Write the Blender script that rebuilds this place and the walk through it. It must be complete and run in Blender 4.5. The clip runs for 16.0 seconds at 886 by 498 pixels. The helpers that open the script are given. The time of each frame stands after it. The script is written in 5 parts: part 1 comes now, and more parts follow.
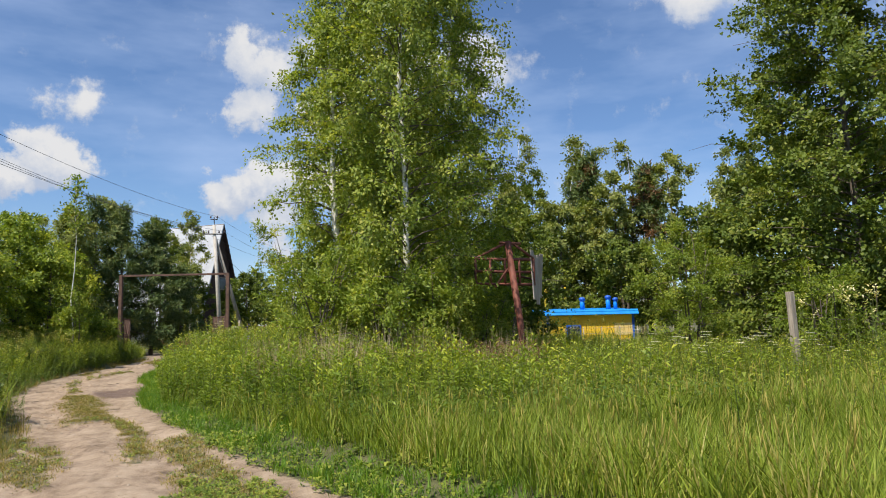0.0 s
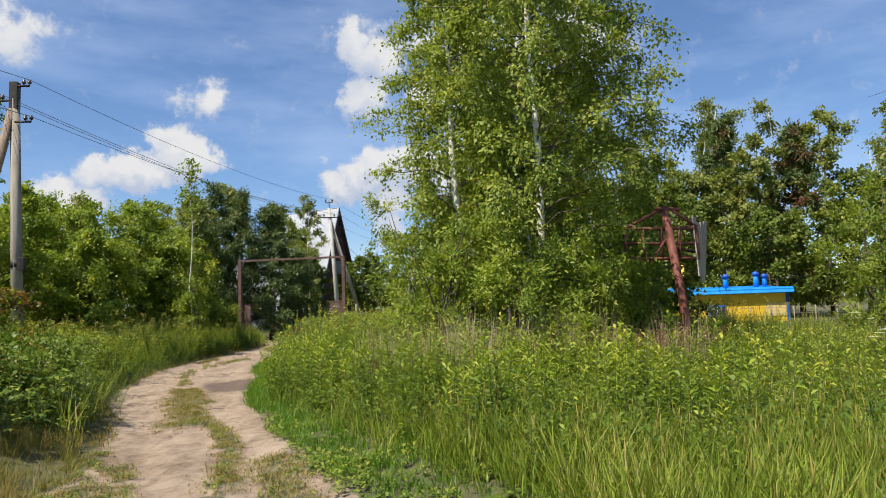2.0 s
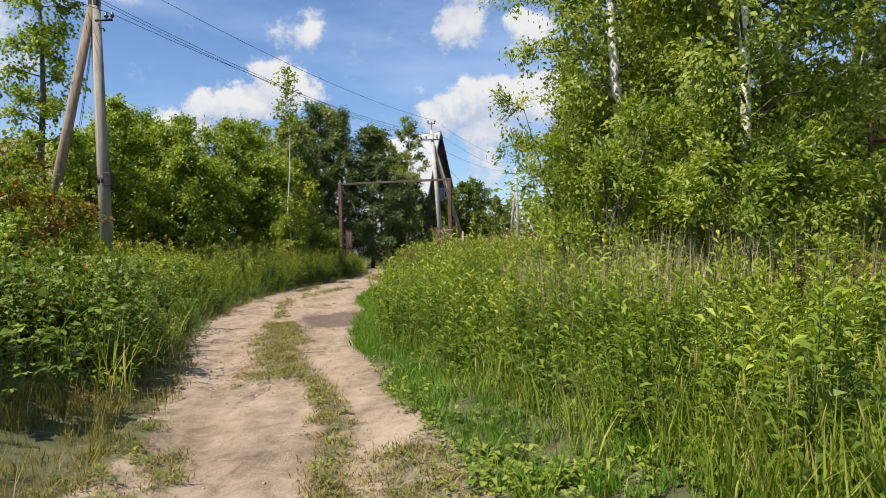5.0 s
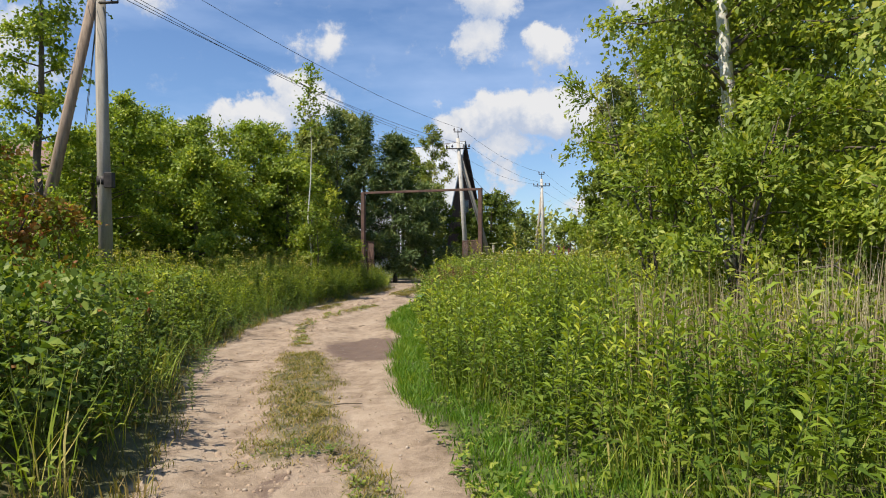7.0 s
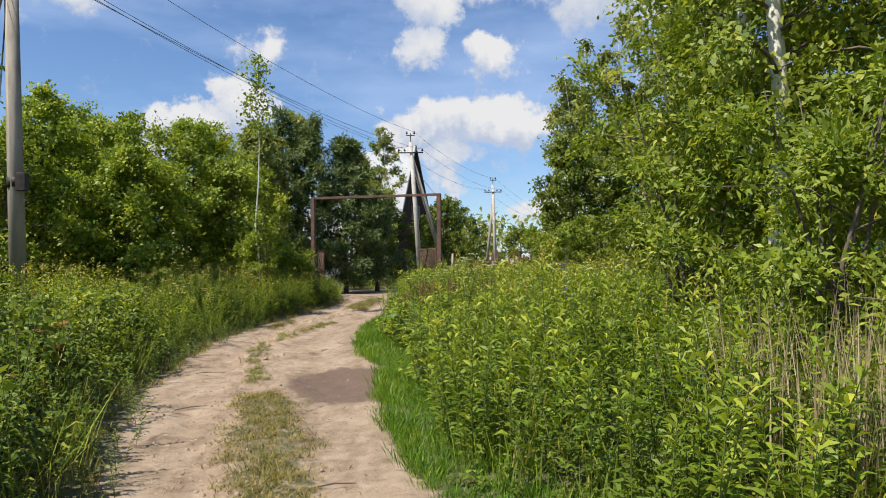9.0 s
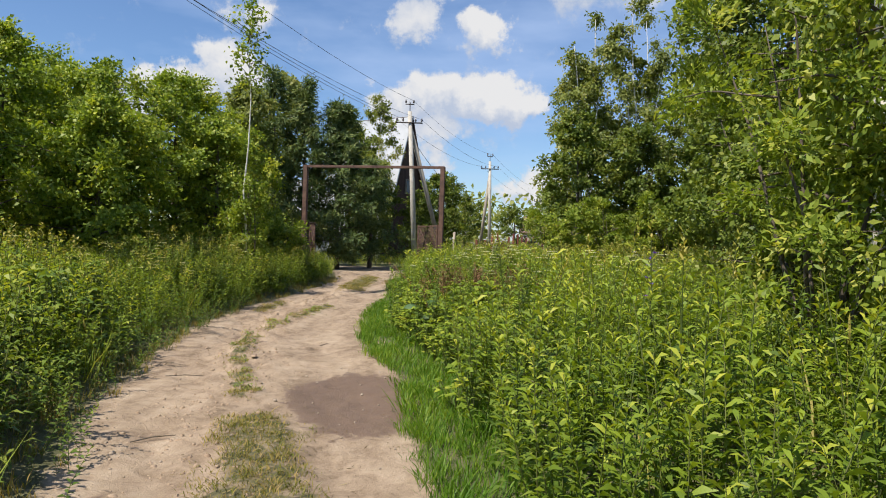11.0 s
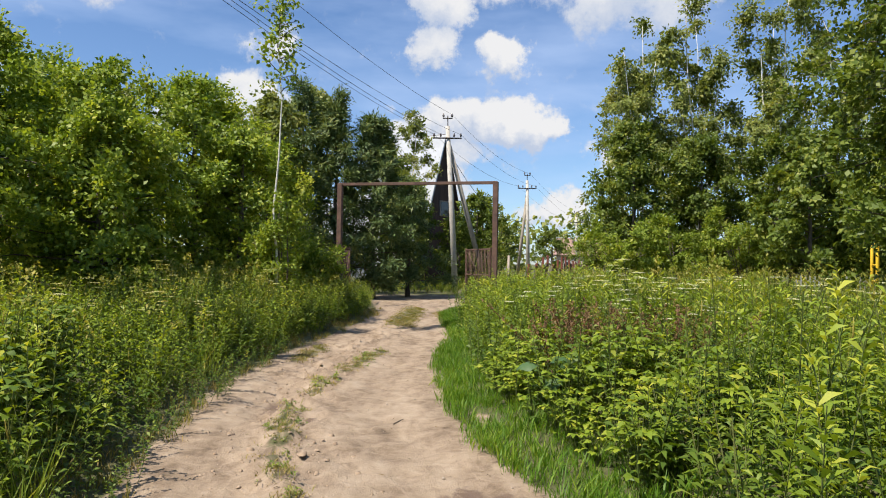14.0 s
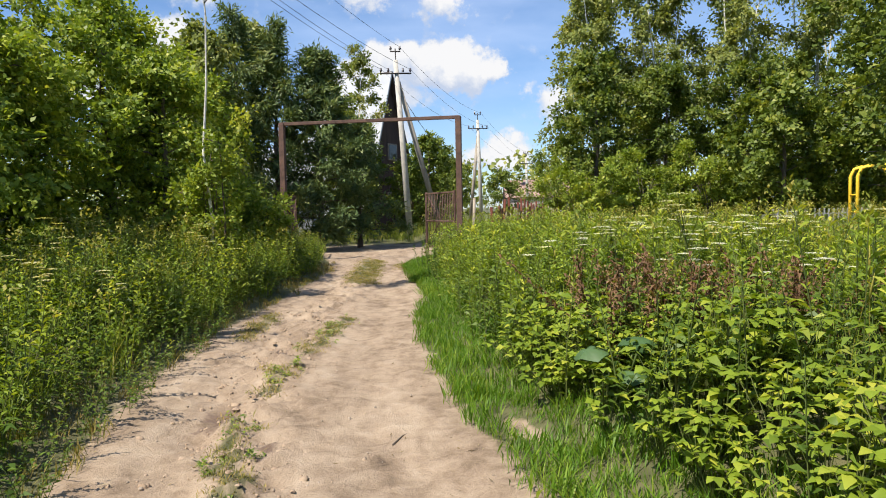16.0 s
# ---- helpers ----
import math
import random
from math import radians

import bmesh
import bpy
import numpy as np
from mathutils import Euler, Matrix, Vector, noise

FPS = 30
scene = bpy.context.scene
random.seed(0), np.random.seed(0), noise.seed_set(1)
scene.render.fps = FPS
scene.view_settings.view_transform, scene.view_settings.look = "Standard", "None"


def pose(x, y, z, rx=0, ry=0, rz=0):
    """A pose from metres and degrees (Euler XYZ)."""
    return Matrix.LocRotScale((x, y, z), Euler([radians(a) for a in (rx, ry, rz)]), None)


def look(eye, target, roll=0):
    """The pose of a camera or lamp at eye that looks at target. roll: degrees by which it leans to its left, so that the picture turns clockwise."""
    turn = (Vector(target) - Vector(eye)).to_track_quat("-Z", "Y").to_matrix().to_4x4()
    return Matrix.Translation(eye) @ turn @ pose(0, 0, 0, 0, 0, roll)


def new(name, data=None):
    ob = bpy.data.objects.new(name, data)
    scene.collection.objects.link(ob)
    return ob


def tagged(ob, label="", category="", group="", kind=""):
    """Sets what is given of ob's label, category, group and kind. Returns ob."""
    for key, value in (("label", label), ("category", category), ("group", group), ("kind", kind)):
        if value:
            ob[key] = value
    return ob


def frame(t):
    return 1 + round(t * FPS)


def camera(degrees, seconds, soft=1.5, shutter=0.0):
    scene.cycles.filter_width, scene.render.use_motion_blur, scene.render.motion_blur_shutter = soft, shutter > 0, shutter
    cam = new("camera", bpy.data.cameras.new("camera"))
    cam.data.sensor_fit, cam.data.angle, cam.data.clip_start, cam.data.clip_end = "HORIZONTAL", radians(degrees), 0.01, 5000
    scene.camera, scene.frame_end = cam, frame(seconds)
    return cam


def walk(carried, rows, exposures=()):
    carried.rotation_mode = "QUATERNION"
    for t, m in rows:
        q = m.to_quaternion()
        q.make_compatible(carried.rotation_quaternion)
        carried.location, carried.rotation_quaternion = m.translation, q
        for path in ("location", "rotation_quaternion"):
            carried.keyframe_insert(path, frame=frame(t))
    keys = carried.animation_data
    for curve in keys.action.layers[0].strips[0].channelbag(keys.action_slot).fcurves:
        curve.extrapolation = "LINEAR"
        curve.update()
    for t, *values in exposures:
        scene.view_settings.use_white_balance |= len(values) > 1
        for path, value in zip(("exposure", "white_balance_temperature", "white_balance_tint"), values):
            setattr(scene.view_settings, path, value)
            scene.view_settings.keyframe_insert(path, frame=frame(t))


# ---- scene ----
cam = camera(64.2, 16.0, soft=1.0)
PATH = [
    (0, (3.293, -18.877, 1.441), (3.773, -16.947, 1.653), -1.3),
    (0.5, (3.3, -18.399, 1.401), (3.853, -16.496, 1.673), -2.1),
    (1, (3.333, -17.776, 1.43), (3.737, -15.833, 1.68), -2.1),
    (1.5, (3.326, -17.143, 1.458), (3.646, -15.178, 1.647), -1.9),
    (2, (3.325, -16.507, 1.512), (3.491, -14.521, 1.681), -1.9),
    (2.5, (3.295, -15.974, 1.479), (3.323, -13.978, 1.602), -1.7),
    (3, (3.27, -15.53, 1.387), (3.274, -13.531, 1.454), -1.1),
    (3.5, (3.16, -14.994, 1.377), (3.006, -13.0, 1.407), -0.2),
    (6, (2.329, -12.242, 1.363), (2.251, -10.244, 1.34), -1.5),
    (6.5, (2.175, -11.639, 1.392), (2.084, -9.641, 1.389), -1.0),
    (7, (1.919, -11.178, 1.41), (1.769, -9.184, 1.43), -0.2),
    (7.5, (1.795, -10.785, 1.399), (1.75, -8.785, 1.402), -0.2),
    (8, (1.604, -10.369, 1.483), (1.587, -8.37, 1.538), -0.3),
    (8.2, (1.509, -10.178, 1.509), (1.517, -8.18, 1.585), -1.0),
    (10.5, (0.785, -7.939, 1.551), (0.828, -5.941, 1.49), 1.5),
    (11, (0.586, -7.328, 1.617), (0.642, -5.329, 1.588), 1.9),
    (11.5, (0.406, -6.685, 1.654), (0.442, -4.685, 1.674), 1.9),
    (12, (0.146, -6.193, 1.697), (0.156, -4.193, 1.717), 1.3),
    (12.5, (0.007, -5.714, 1.69), (-0.102, -3.717, 1.709), -0.4),
    (13, (-0.158, -5.144, 1.613), (-0.308, -3.152, 1.527), -0.7),
    (13.5, (-0.235, -4.507, 1.571), (-0.238, -2.508, 1.497), 0.1),
    (14, (-0.392, -4.018, 1.62), (-0.401, -2.018, 1.658), 1.0),
    (14.5, (-0.525, -3.465, 1.578), (-0.436, -1.468, 1.504), 1.0),
    (15, (-0.675, -2.83, 1.607), (-0.624, -0.834, 1.495), 1.4),
    (15.5, (-0.823, -2.238, 1.574), (-0.715, -0.248, 1.412), 0.5),
    (16, (-0.885, -1.622, 1.592), (-0.736, 0.37, 1.478), -1.1),
]
walk(cam, [(t, look(eye, target, roll)) for t, eye, target, roll in PATH], [(0.0, 0.38), (2.0, 0.42), (3.5, 0.5), (6.5, 0.45), (10.5, 0.44), (12.0, 0.4), (13.0, 0.4), (13.5, 0.55), (14.5, 0.51), (16.0, 0.65)])

# ---- world, sun, exposure ----
SUN_DIR = Vector((-0.80, -0.58, 1.50)).normalized()
sun_data = bpy.data.lights.new("sun", "SUN")
sun_data.energy, sun_data.angle, sun_data.color = 5.0, radians(0.5), (1.0, 0.915, 0.79)
sun_ob = new("sun", sun_data)
sun_ob.matrix_world = look(SUN_DIR * 200, (0, 0, 0))

world = bpy.data.worlds.new("sky")
scene.world = world
world.use_nodes = True
WN, WL = world.node_tree.nodes, world.node_tree.links
WN.clear()


def wnode(kind, **values):
    n = WN.new(kind)
    for k, v in values.items():
        n.inputs[k].default_value = v
    return n


def wmath(op, a, b=None, clamp=False):
    n = WN.new("ShaderNodeMath")
    n.operation, n.use_clamp = op, clamp
    for i, v in enumerate((a, b)):
        if v is None:
            continue
        if isinstance(v, (int, float)):
            n.inputs[i].default_value = v
        else:
            WL.new(v, n.inputs[i])
    return n.outputs[0]


def build_sky():
    sky = WN.new("ShaderNodeTexSky")
    sky.sky_type, sky.sun_disc = "NISHITA", False
    sky.sun_elevation = math.asin(SUN_DIR.z)
    sky.sun_rotation = math.atan2(SUN_DIR.x, SUN_DIR.y)
    sky.air_density, sky.dust_density, sky.ozone_density = 1.0, 0.3, 3.5
    co = WN.new("ShaderNodeTexCoord").outputs["Generated"]
    sep = WN.new("ShaderNodeSeparateXYZ")
    WL.new(co, sep.inputs[0])
    az = wmath("MULTIPLY", wmath("ARCTAN2", sep.outputs[0], sep.outputs[1]), 57.2958)
    el = wmath("MULTIPLY", wmath("ARCSINE", sep.outputs[2]), 57.2958)
    big = wnode("ShaderNodeTexNoise", Scale=14.0, Detail=7.0, Roughness=0.62)
    WL.new(co, big.inputs["Vector"])
    warp = WN.new("ShaderNodeSeparateColor")
    WL.new(big.outputs["Color"], warp.inputs[0])
    az = wmath("ADD", az, wmath("MULTIPLY", wmath("SUBTRACT", warp.outputs[0], 0.5), 10.0))
    el = wmath("ADD", el, wmath("MULTIPLY", wmath("SUBTRACT", warp.outputs[1], 0.5), 6.5))
    # cumulus banks: azimuth, elevation, half width, half height in degrees, weight
    banks = [(-15.5, 12.3, 3.4, 2.4, 1.0), (-18.8, 10.6, 3.2, 2.0, 1.0), (-23.5, 8.6, 3.2, 1.8, 0.9),
             (-13.6, 16.6, 3.0, 1.6, 0.55), (-1.2, 20.5, 2.4, 3.4, 0.8), (-2.0, 17.2, 2.6, 1.8, 0.7),
             (0.8, 11.6, 3.0, 2.5, 1.0), (-3.4, 10.4, 3.0, 1.9, 1.0), (5.8, 11.3, 3.8, 2.0, 1.0), (8.2, 10.8, 2.2, 1.6, 0.9),
             (4.8, 16.3, 2.8, 1.7, 0.9), (-1.5, 11.3, 3.0, 2.2, 1.0), (3.4, 11.4, 3.4, 2.3, 1.0), (1.5, 8.6, 4.2, 1.6, 0.5), (0.6, 6.5, 2.2, 1.5, 0.6), (9.0, 4.2, 3.6, 1.5, 0.8),
             (12.2, 8.0, 1.6, 1.6, 0.5), (14.5, 20.5, 7.0, 2.8, 0.8), (3.0, 21.5, 9.0, 1.8, 0.4), (36.0, 24.5, 5.5, 2.2, 0.7),
             (-26.5, 20.0, 4.0, 2.2, 0.6), (-40.0, 14.0, 8.0, 3.5, 0.9), (60.0, 15.0, 9.0, 4.0, 0.9), (110.0, 18.0, 12.0, 5.0, 0.9),
             (170.0, 20.0, 14.0, 6.0, 0.9), (-120.0, 24.0, 12.0, 5.0, 0.9), (-80.0, 12.0, 9.0, 4.0, 0.9)]

    def field(da, de):
        a, e, best = wmath("ADD", az, da), wmath("ADD", el, de), None
        for ba, be, wa, we, amount in banks:
            u = wmath("MULTIPLY", wmath("SUBTRACT", a, ba), 1 / wa)
            v = wmath("MULTIPLY", wmath("SUBTRACT", e, be), 1 / we)
            d = wmath("SQRT", wmath("ADD", wmath("MULTIPLY", u, u), wmath("MULTIPLY", v, v)))
            f = wmath("MULTIPLY", wmath("SUBTRACT", 1.15, d, True), amount)
            best = f if best is None else wmath("MAXIMUM", best, f)
        return best

    fine = wnode("ShaderNodeTexNoise", Scale=26.0, Detail=9.0, Roughness=0.66)
    WL.new(co, fine.inputs["Vector"])
    dens = wmath("ADD", field(0, 0), wmath("MULTIPLY", wmath("SUBTRACT", fine.outputs[0], 0.5), 0.95))
    mask = WN.new("ShaderNodeMapRange")
    mask.interpolation_type = "SMOOTHSTEP"
    mask.inputs["From Min"].default_value, mask.inputs["From Max"].default_value = 0.06, 0.46
    WL.new(dens, mask.inputs["Value"])
    above = field(0.8, 1.5)
    lit = WN.new("ShaderNodeMapRange")
    lit.inputs["From Min"].default_value, lit.inputs["From Max"].default_value = -0.42, 0.50
    WL.new(wmath("SUBTRACT", dens, above), lit.inputs["Value"])
    cloud = WN.new("ShaderNodeMix")
    cloud.data_type = "RGBA"
    cloud.inputs[6].default_value, cloud.inputs[7].default_value = (4.1, 4.7, 5.9, 1), (6.7, 6.7, 6.8, 1)
    WL.new(lit.outputs[0], cloud.inputs[0])
    # thin high veil, stretched along the horizon
    mapping = wnode("ShaderNodeMapping", Scale=(2.0, 2.0, 7.0), Rotation=(0.2, 0.35, 0.0))
    WL.new(co, mapping.inputs[0])
    veil = wnode("ShaderNodeTexNoise", Scale=1.6, Detail=5.0, Roughness=0.55)
    WL.new(mapping.outputs[0], veil.inputs["Vector"])
    thin = WN.new("ShaderNodeMapRange")
    thin.inputs["From Min"].default_value, thin.inputs["From Max"].default_value = 0.42, 0.70
    thin.inputs["To Max"].default_value = 0.45
    WL.new(veil.outputs[0], thin.inputs["Value"])
    m1 = WN.new("ShaderNodeMix")
    m1.data_type = "RGBA"
    m1.inputs[7].default_value = (4.6, 5.8, 8.2, 1)
    WL.new(thin.outputs[0], m1.inputs[0])
    tint = WN.new("ShaderNodeMix")
    tint.data_type, tint.blend_type = "RGBA", "MULTIPLY"
    tint.inputs[0].default_value = 1.0
    tint.inputs[7].default_value = (0.9, 1.0, 1.15, 1)
    WL.new(sky.outputs[0], tint.inputs[6])
    WL.new(tint.outputs[2], m1.inputs[6])
    m2 = WN.new("ShaderNodeMix")
    m2.data_type = "RGBA"
    WL.new(mask.outputs[0], m2.inputs[0])
    WL.new(m1.outputs[2], m2.inputs[6])
    WL.new(cloud.outputs[2], m2.inputs[7])
    bg = wnode("ShaderNodeBackground", Strength=0.09)
    WL.new(m2.outputs[2], bg.inputs[0])
    out = WN.new("ShaderNodeOutputWorld")
    WL.new(bg.outputs[0], out.inputs[0])


build_sky()


# ---- materials ----
def shader(name):
    m = bpy.data.materials.new(name)
    m.use_nodes = True
    return m, m.node_tree.nodes, m.node_tree.links


def ramp(N, stops):
    r = N.new("ShaderNodeValToRGB")
    while len(r.color_ramp.elements) < len(stops):
        r.color_ramp.elements.new(0.5)
    for e, (p, c) in zip(r.color_ramp.elements, stops):
        e.position, e.color = p, (*c, 1)
    return r


def noise_node(N, L, scale, detail=5.0, rough=0.6, vec=None):
    n = N.new("ShaderNodeTexNoise")
    n.inputs["Scale"].default_value, n.inputs["Detail"].default_value, n.inputs["Roughness"].default_value = scale, detail, rough
    if vec is not None:
        L.new(vec, n.inputs["Vector"])
    return n


def solid(name, dark, light, scale=6.0, rough=0.7, metal=0.0, bump=0.3, fine=60.0, stretch=None, stain=None):
    """A surface with stains at one scale and grain at another."""
    m, N, L = shader(name)
    b = N["Principled BSDF"]
    co = N.new("ShaderNodeTexCoord").outputs["Object"]
    if stretch:
        mp = N.new("ShaderNodeMapping")
        mp.inputs["Scale"].default_value = stretch
        L.new(co, mp.inputs[0])
        co = mp.outputs[0]
    n1, n2 = noise_node(N, L, scale, vec=co), noise_node(N, L, fine, 3.0, vec=co)
    add = N.new("ShaderNodeMath")
    add.operation = "MULTIPLY_ADD"
    add.inputs[1].default_value = 0.35
    L.new(n2.outputs[0], add.inputs[0])
    L.new(n1.outputs[0], add.inputs[2])
    stops = [(0.42, dark), (0.85, light)]
    if stain:
        stops = [(0.40, stain), (0.52, dark), (0.85, light)]
    r = ramp(N, stops)
    L.new(add.outputs[0], r.inputs[0])
    L.new(r.outputs[0], b.inputs["Base Color"])
    b.inputs["Roughness"].default_value, b.inputs["Metallic"].default_value = rough, metal
    bp = N.new("ShaderNodeBump")
    bp.inputs["Strength"].default_value, bp.inputs["Distance"].default_value = bump, 0.01
    L.new(add.outputs[0], bp.inputs["Height"])
    L.new(bp.outputs[0], b.inputs["Normal"])
    return m


def leafy(name, stops, through_part=0.28, rough=0.5, gloss=0.28):
    """Leaf or blade: colour varies from piece to piece, light passes through."""
    m, N, L = shader(name)
    b = N["Principled BSDF"]
    at = N.new("ShaderNodeAttribute")
    at.attribute_name = "var"
    r = ramp(N, stops)
    L.new(at.outputs["Fac"], r.inputs[0])
    L.new(r.outputs[0], b.inputs["Base Color"])
    b.inputs["Roughness"].default_value = rough
    b.inputs["Specular IOR Level"].default_value = gloss
    t = N.new("ShaderNodeBsdfTranslucent")
    hue = N.new("ShaderNodeMix")
    hue.data_type, hue.blend_type = "RGBA", "MULTIPLY"
    hue.inputs[0].default_value = 1.0
    hue.inputs[7].default_value = (1.55, 1.5, 0.55, 1)
    L.new(r.outputs[0], hue.inputs[6])
    L.new(hue.outputs[2], t.inputs[0])
    mix = N.new("ShaderNodeMixShader")
    mix.inputs[0].default_value = through_part
    L.new(b.outputs[0], mix.inputs[1])
    L.new(t.outputs[0], mix.inputs[2])
    L.new(mix.outputs[0], N["Material Output"].inputs[0])
    return m


BIRCH_LEAF = leafy("birch_leaf", [(0.0, (0.125, 0.185, 0.030)), (0.6, (0.260, 0.320, 0.052)), (1.0, (0.44, 0.44, 0.10))], 0.36)
WILLOW_LEAF = leafy("willow_leaf", [(0.0, (0.118, 0.178, 0.022)), (0.6, (0.240, 0.310, 0.040)), (1.0, (0.41, 0.42, 0.075))], 0.36)
ALDER_LEAF = leafy("alder_leaf", [(0.0, (0.074, 0.116, 0.017)), (0.6, (0.150, 0.200, 0.031)), (1.0, (0.285, 0.305, 0.058))])
HEDGE_LEAF = leafy("hedge_leaf", [(0.0, (0.116, 0.183, 0.025)), (0.6, (0.262, 0.338, 0.044)), (1.0, (0.49, 0.50, 0.080))], 0.34)
FAR_LEAF = leafy("far_leaf", [(0.0, (0.132, 0.168, 0.044)), (0.6, (0.225, 0.262, 0.063)), (1.0, (0.370, 0.358, 0.108))], 0.31)
PINE_NEEDLE = leafy("pine_needle", [(0.0, (0.070, 0.118, 0.042)), (0.6, (0.150, 0.205, 0.068)), (1.0, (0.27, 0.29, 0.095))], 0.18)
DEAD_NEEDLE = leafy("dead_needle", [(0.0, (0.09, 0.05, 0.022)), (1.0, (0.22, 0.11, 0.045))], 0.15)
RUST_LEAF = leafy("autumn_leaf", [(0.0, (0.10, 0.12, 0.02)), (0.5, (0.25, 0.14, 0.03)), (1.0, (0.38, 0.13, 0.05))])
ELDER_LEAF = leafy("elder_leaf", [(0.0, (0.110, 0.172, 0.016)), (0.6, (0.230, 0.305, 0.028)), (1.0, (0.43, 0.435, 0.055))], 0.3)
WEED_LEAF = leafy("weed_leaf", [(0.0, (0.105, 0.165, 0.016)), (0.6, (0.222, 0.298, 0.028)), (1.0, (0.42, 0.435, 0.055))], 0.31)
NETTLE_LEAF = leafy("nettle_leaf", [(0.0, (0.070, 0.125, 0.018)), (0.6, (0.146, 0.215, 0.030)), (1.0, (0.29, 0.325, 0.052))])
GRASS = leafy("grass_blade", [(0.0, (0.118, 0.170, 0.020)), (0.6, (0.225, 0.300, 0.034)), (0.92, (0.325, 0.370, 0.055)), (1.0, (0.42, 0.37, 0.12))], 0.32, 0.55, 0.2)
TURF = leafy("short_turf", [(0.0, (0.095, 0.110, 0.020)), (0.45, (0.180, 0.178, 0.036)), (0.75, (0.260, 0.210, 0.065)), (1.0, (0.34, 0.25, 0.10))], 0.25, 0.6, 0.15)
LUSH = leafy("lush_turf", [(0.0, (0.070, 0.156, 0.013)), (0.7, (0.132, 0.252, 0.023)), (1.0, (0.237, 0.324, 0.037))], 0.4)
STRAW = leafy("dry_straw", [(0.0, (0.24, 0.18, 0.10)), (0.6, (0.42, 0.34, 0.21)), (1.0, (0.60, 0.52, 0.36))], 0.2, 0.7, 0.2)
LITTER = leafy("dry_litter", [(0.0, (0.07, 0.05, 0.03)), (0.6, (0.17, 0.125, 0.07)), (1.0, (0.33, 0.27, 0.16))], 0.1, 0.8, 0.1)
DEADWEED = leafy("withered_leaf", [(0.0, (0.10, 0.055, 0.03)), (0.6, (0.22, 0.13, 0.07)), (1.0, (0.36, 0.25, 0.14))], 0.2, 0.7, 0.2)
SEDGE = leafy("seeding_top", [(0.0, (0.16, 0.19, 0.03)), (0.6, (0.28, 0.27, 0.05)), (1.0, (0.42, 0.36, 0.09))], 0.3)
STEM = leafy("green_stem", [(0.0, (0.08, 0.12, 0.03)), (1.0, (0.17, 0.19, 0.06))], 0.15)
WHITE_PETAL = leafy("white_petal", [(0.0, (0.62, 0.62, 0.50)), (1.0, (0.84, 0.84, 0.76))], 0.3)
CREAM_PETAL = leafy("cream_petal", [(0.0, (0.55, 0.50, 0.22)), (1.0, (0.78, 0.74, 0.45))], 0.3)
VIOLET_PETAL = leafy("violet_petal", [(0.0, (0.12, 0.07, 0.42)), (1.0, (0.25, 0.18, 0.62))], 0.3)
BURDOCK_LEAF = leafy("burdock_leaf", [(0.0, (0.062, 0.128, 0.046)), (1.0, (0.095, 0.168, 0.066))], 0.3)
PEBBLE = solid("pebble", (0.20, 0.155, 0.115), (0.40, 0.33, 0.26), 9, 0.8)
CLOD = solid("dry_sand_clod", (0.24, 0.165, 0.11), (0.38, 0.29, 0.207), 14, 0.95, bump=0.6)
BARK = solid("dark_bark", (0.045, 0.035, 0.028), (0.16, 0.13, 0.10), 5, 0.9, bump=0.8, stretch=(1, 1, 0.3))
BIRCH_BARK = solid("birch_bark", (0.55, 0.52, 0.46), (0.78, 0.75, 0.68), 3, 0.75, bump=0.4, fine=20, stretch=(1, 1, 3.0), stain=(0.06, 0.05, 0.045))
CONCRETE = solid("weathered_concrete", (0.36, 0.34, 0.30), (0.58, 0.55, 0.49), 3, 0.9, bump=0.3)
OLD_CONCRETE = solid("old_grey_concrete", (0.20, 0.175, 0.14), (0.40, 0.36, 0.30), 3, 0.9, bump=0.4, stretch=(2, 2, 0.4))
GREY_WOOD = solid("weathered_wood", (0.17, 0.14, 0.11), (0.42, 0.36, 0.29), 8, 0.85, bump=0.5, stretch=(3, 3, 0.25))
BROWN_WOOD = solid("brown_pole_wood", (0.15, 0.105, 0.075), (0.34, 0.26, 0.19), 6, 0.85, bump=0.5, stretch=(3, 3, 0.25))
RUST = solid("rusty_steel", (0.08, 0.047, 0.037), (0.155, 0.088, 0.064), 5, 0.8, 0.1, 0.35, stain=(0.05, 0.033, 0.028))
RED_RUST = solid("red_oxide_steel", (0.13, 0.040, 0.026), (0.25, 0.085, 0.055), 4, 0.7, 0.15, 0.3, stain=(0.06, 0.028, 0.023))
BLACK_IRON = solid("black_iron", (0.018, 0.017, 0.017), (0.06, 0.05, 0.045), 8, 0.6, 0.4)
CERAMIC = solid("dark_porcelain", (0.04, 0.03, 0.03), (0.12, 0.10, 0.10), 8, 0.25)
WIRE = solid("aluminium_wire", (0.05, 0.05, 0.055), (0.14, 0.14, 0.15), 8, 0.5, 0.6)
WHITE_ROOF = solid("pale_roof_sheet", (0.34, 0.36, 0.39), (0.46, 0.48, 0.50), 1.2, 0.5, 0.0, 0.2)
GABLE_WOOD = solid("dark_gable_boards", (0.045, 0.027, 0.022), (0.10, 0.058, 0.043), 3, 0.85, bump=0.4, stretch=(4, 4, 0.3))
YELLOW_PAINT = solid("yellow_paint", (0.74, 0.46, 0.02), (0.86, 0.58, 0.04), 3, 0.6, bump=0.2)
PALE_YELLOW = solid("faded_yellow_paint", (0.72, 0.52, 0.16), (0.80, 0.62, 0.28), 3, 0.65, bump=0.2)
BLUE_PAINT = solid("blue_paint", (0.0, 0.19, 0.66), (0.01, 0.30, 0.82), 2, 0.45, bump=0.15)
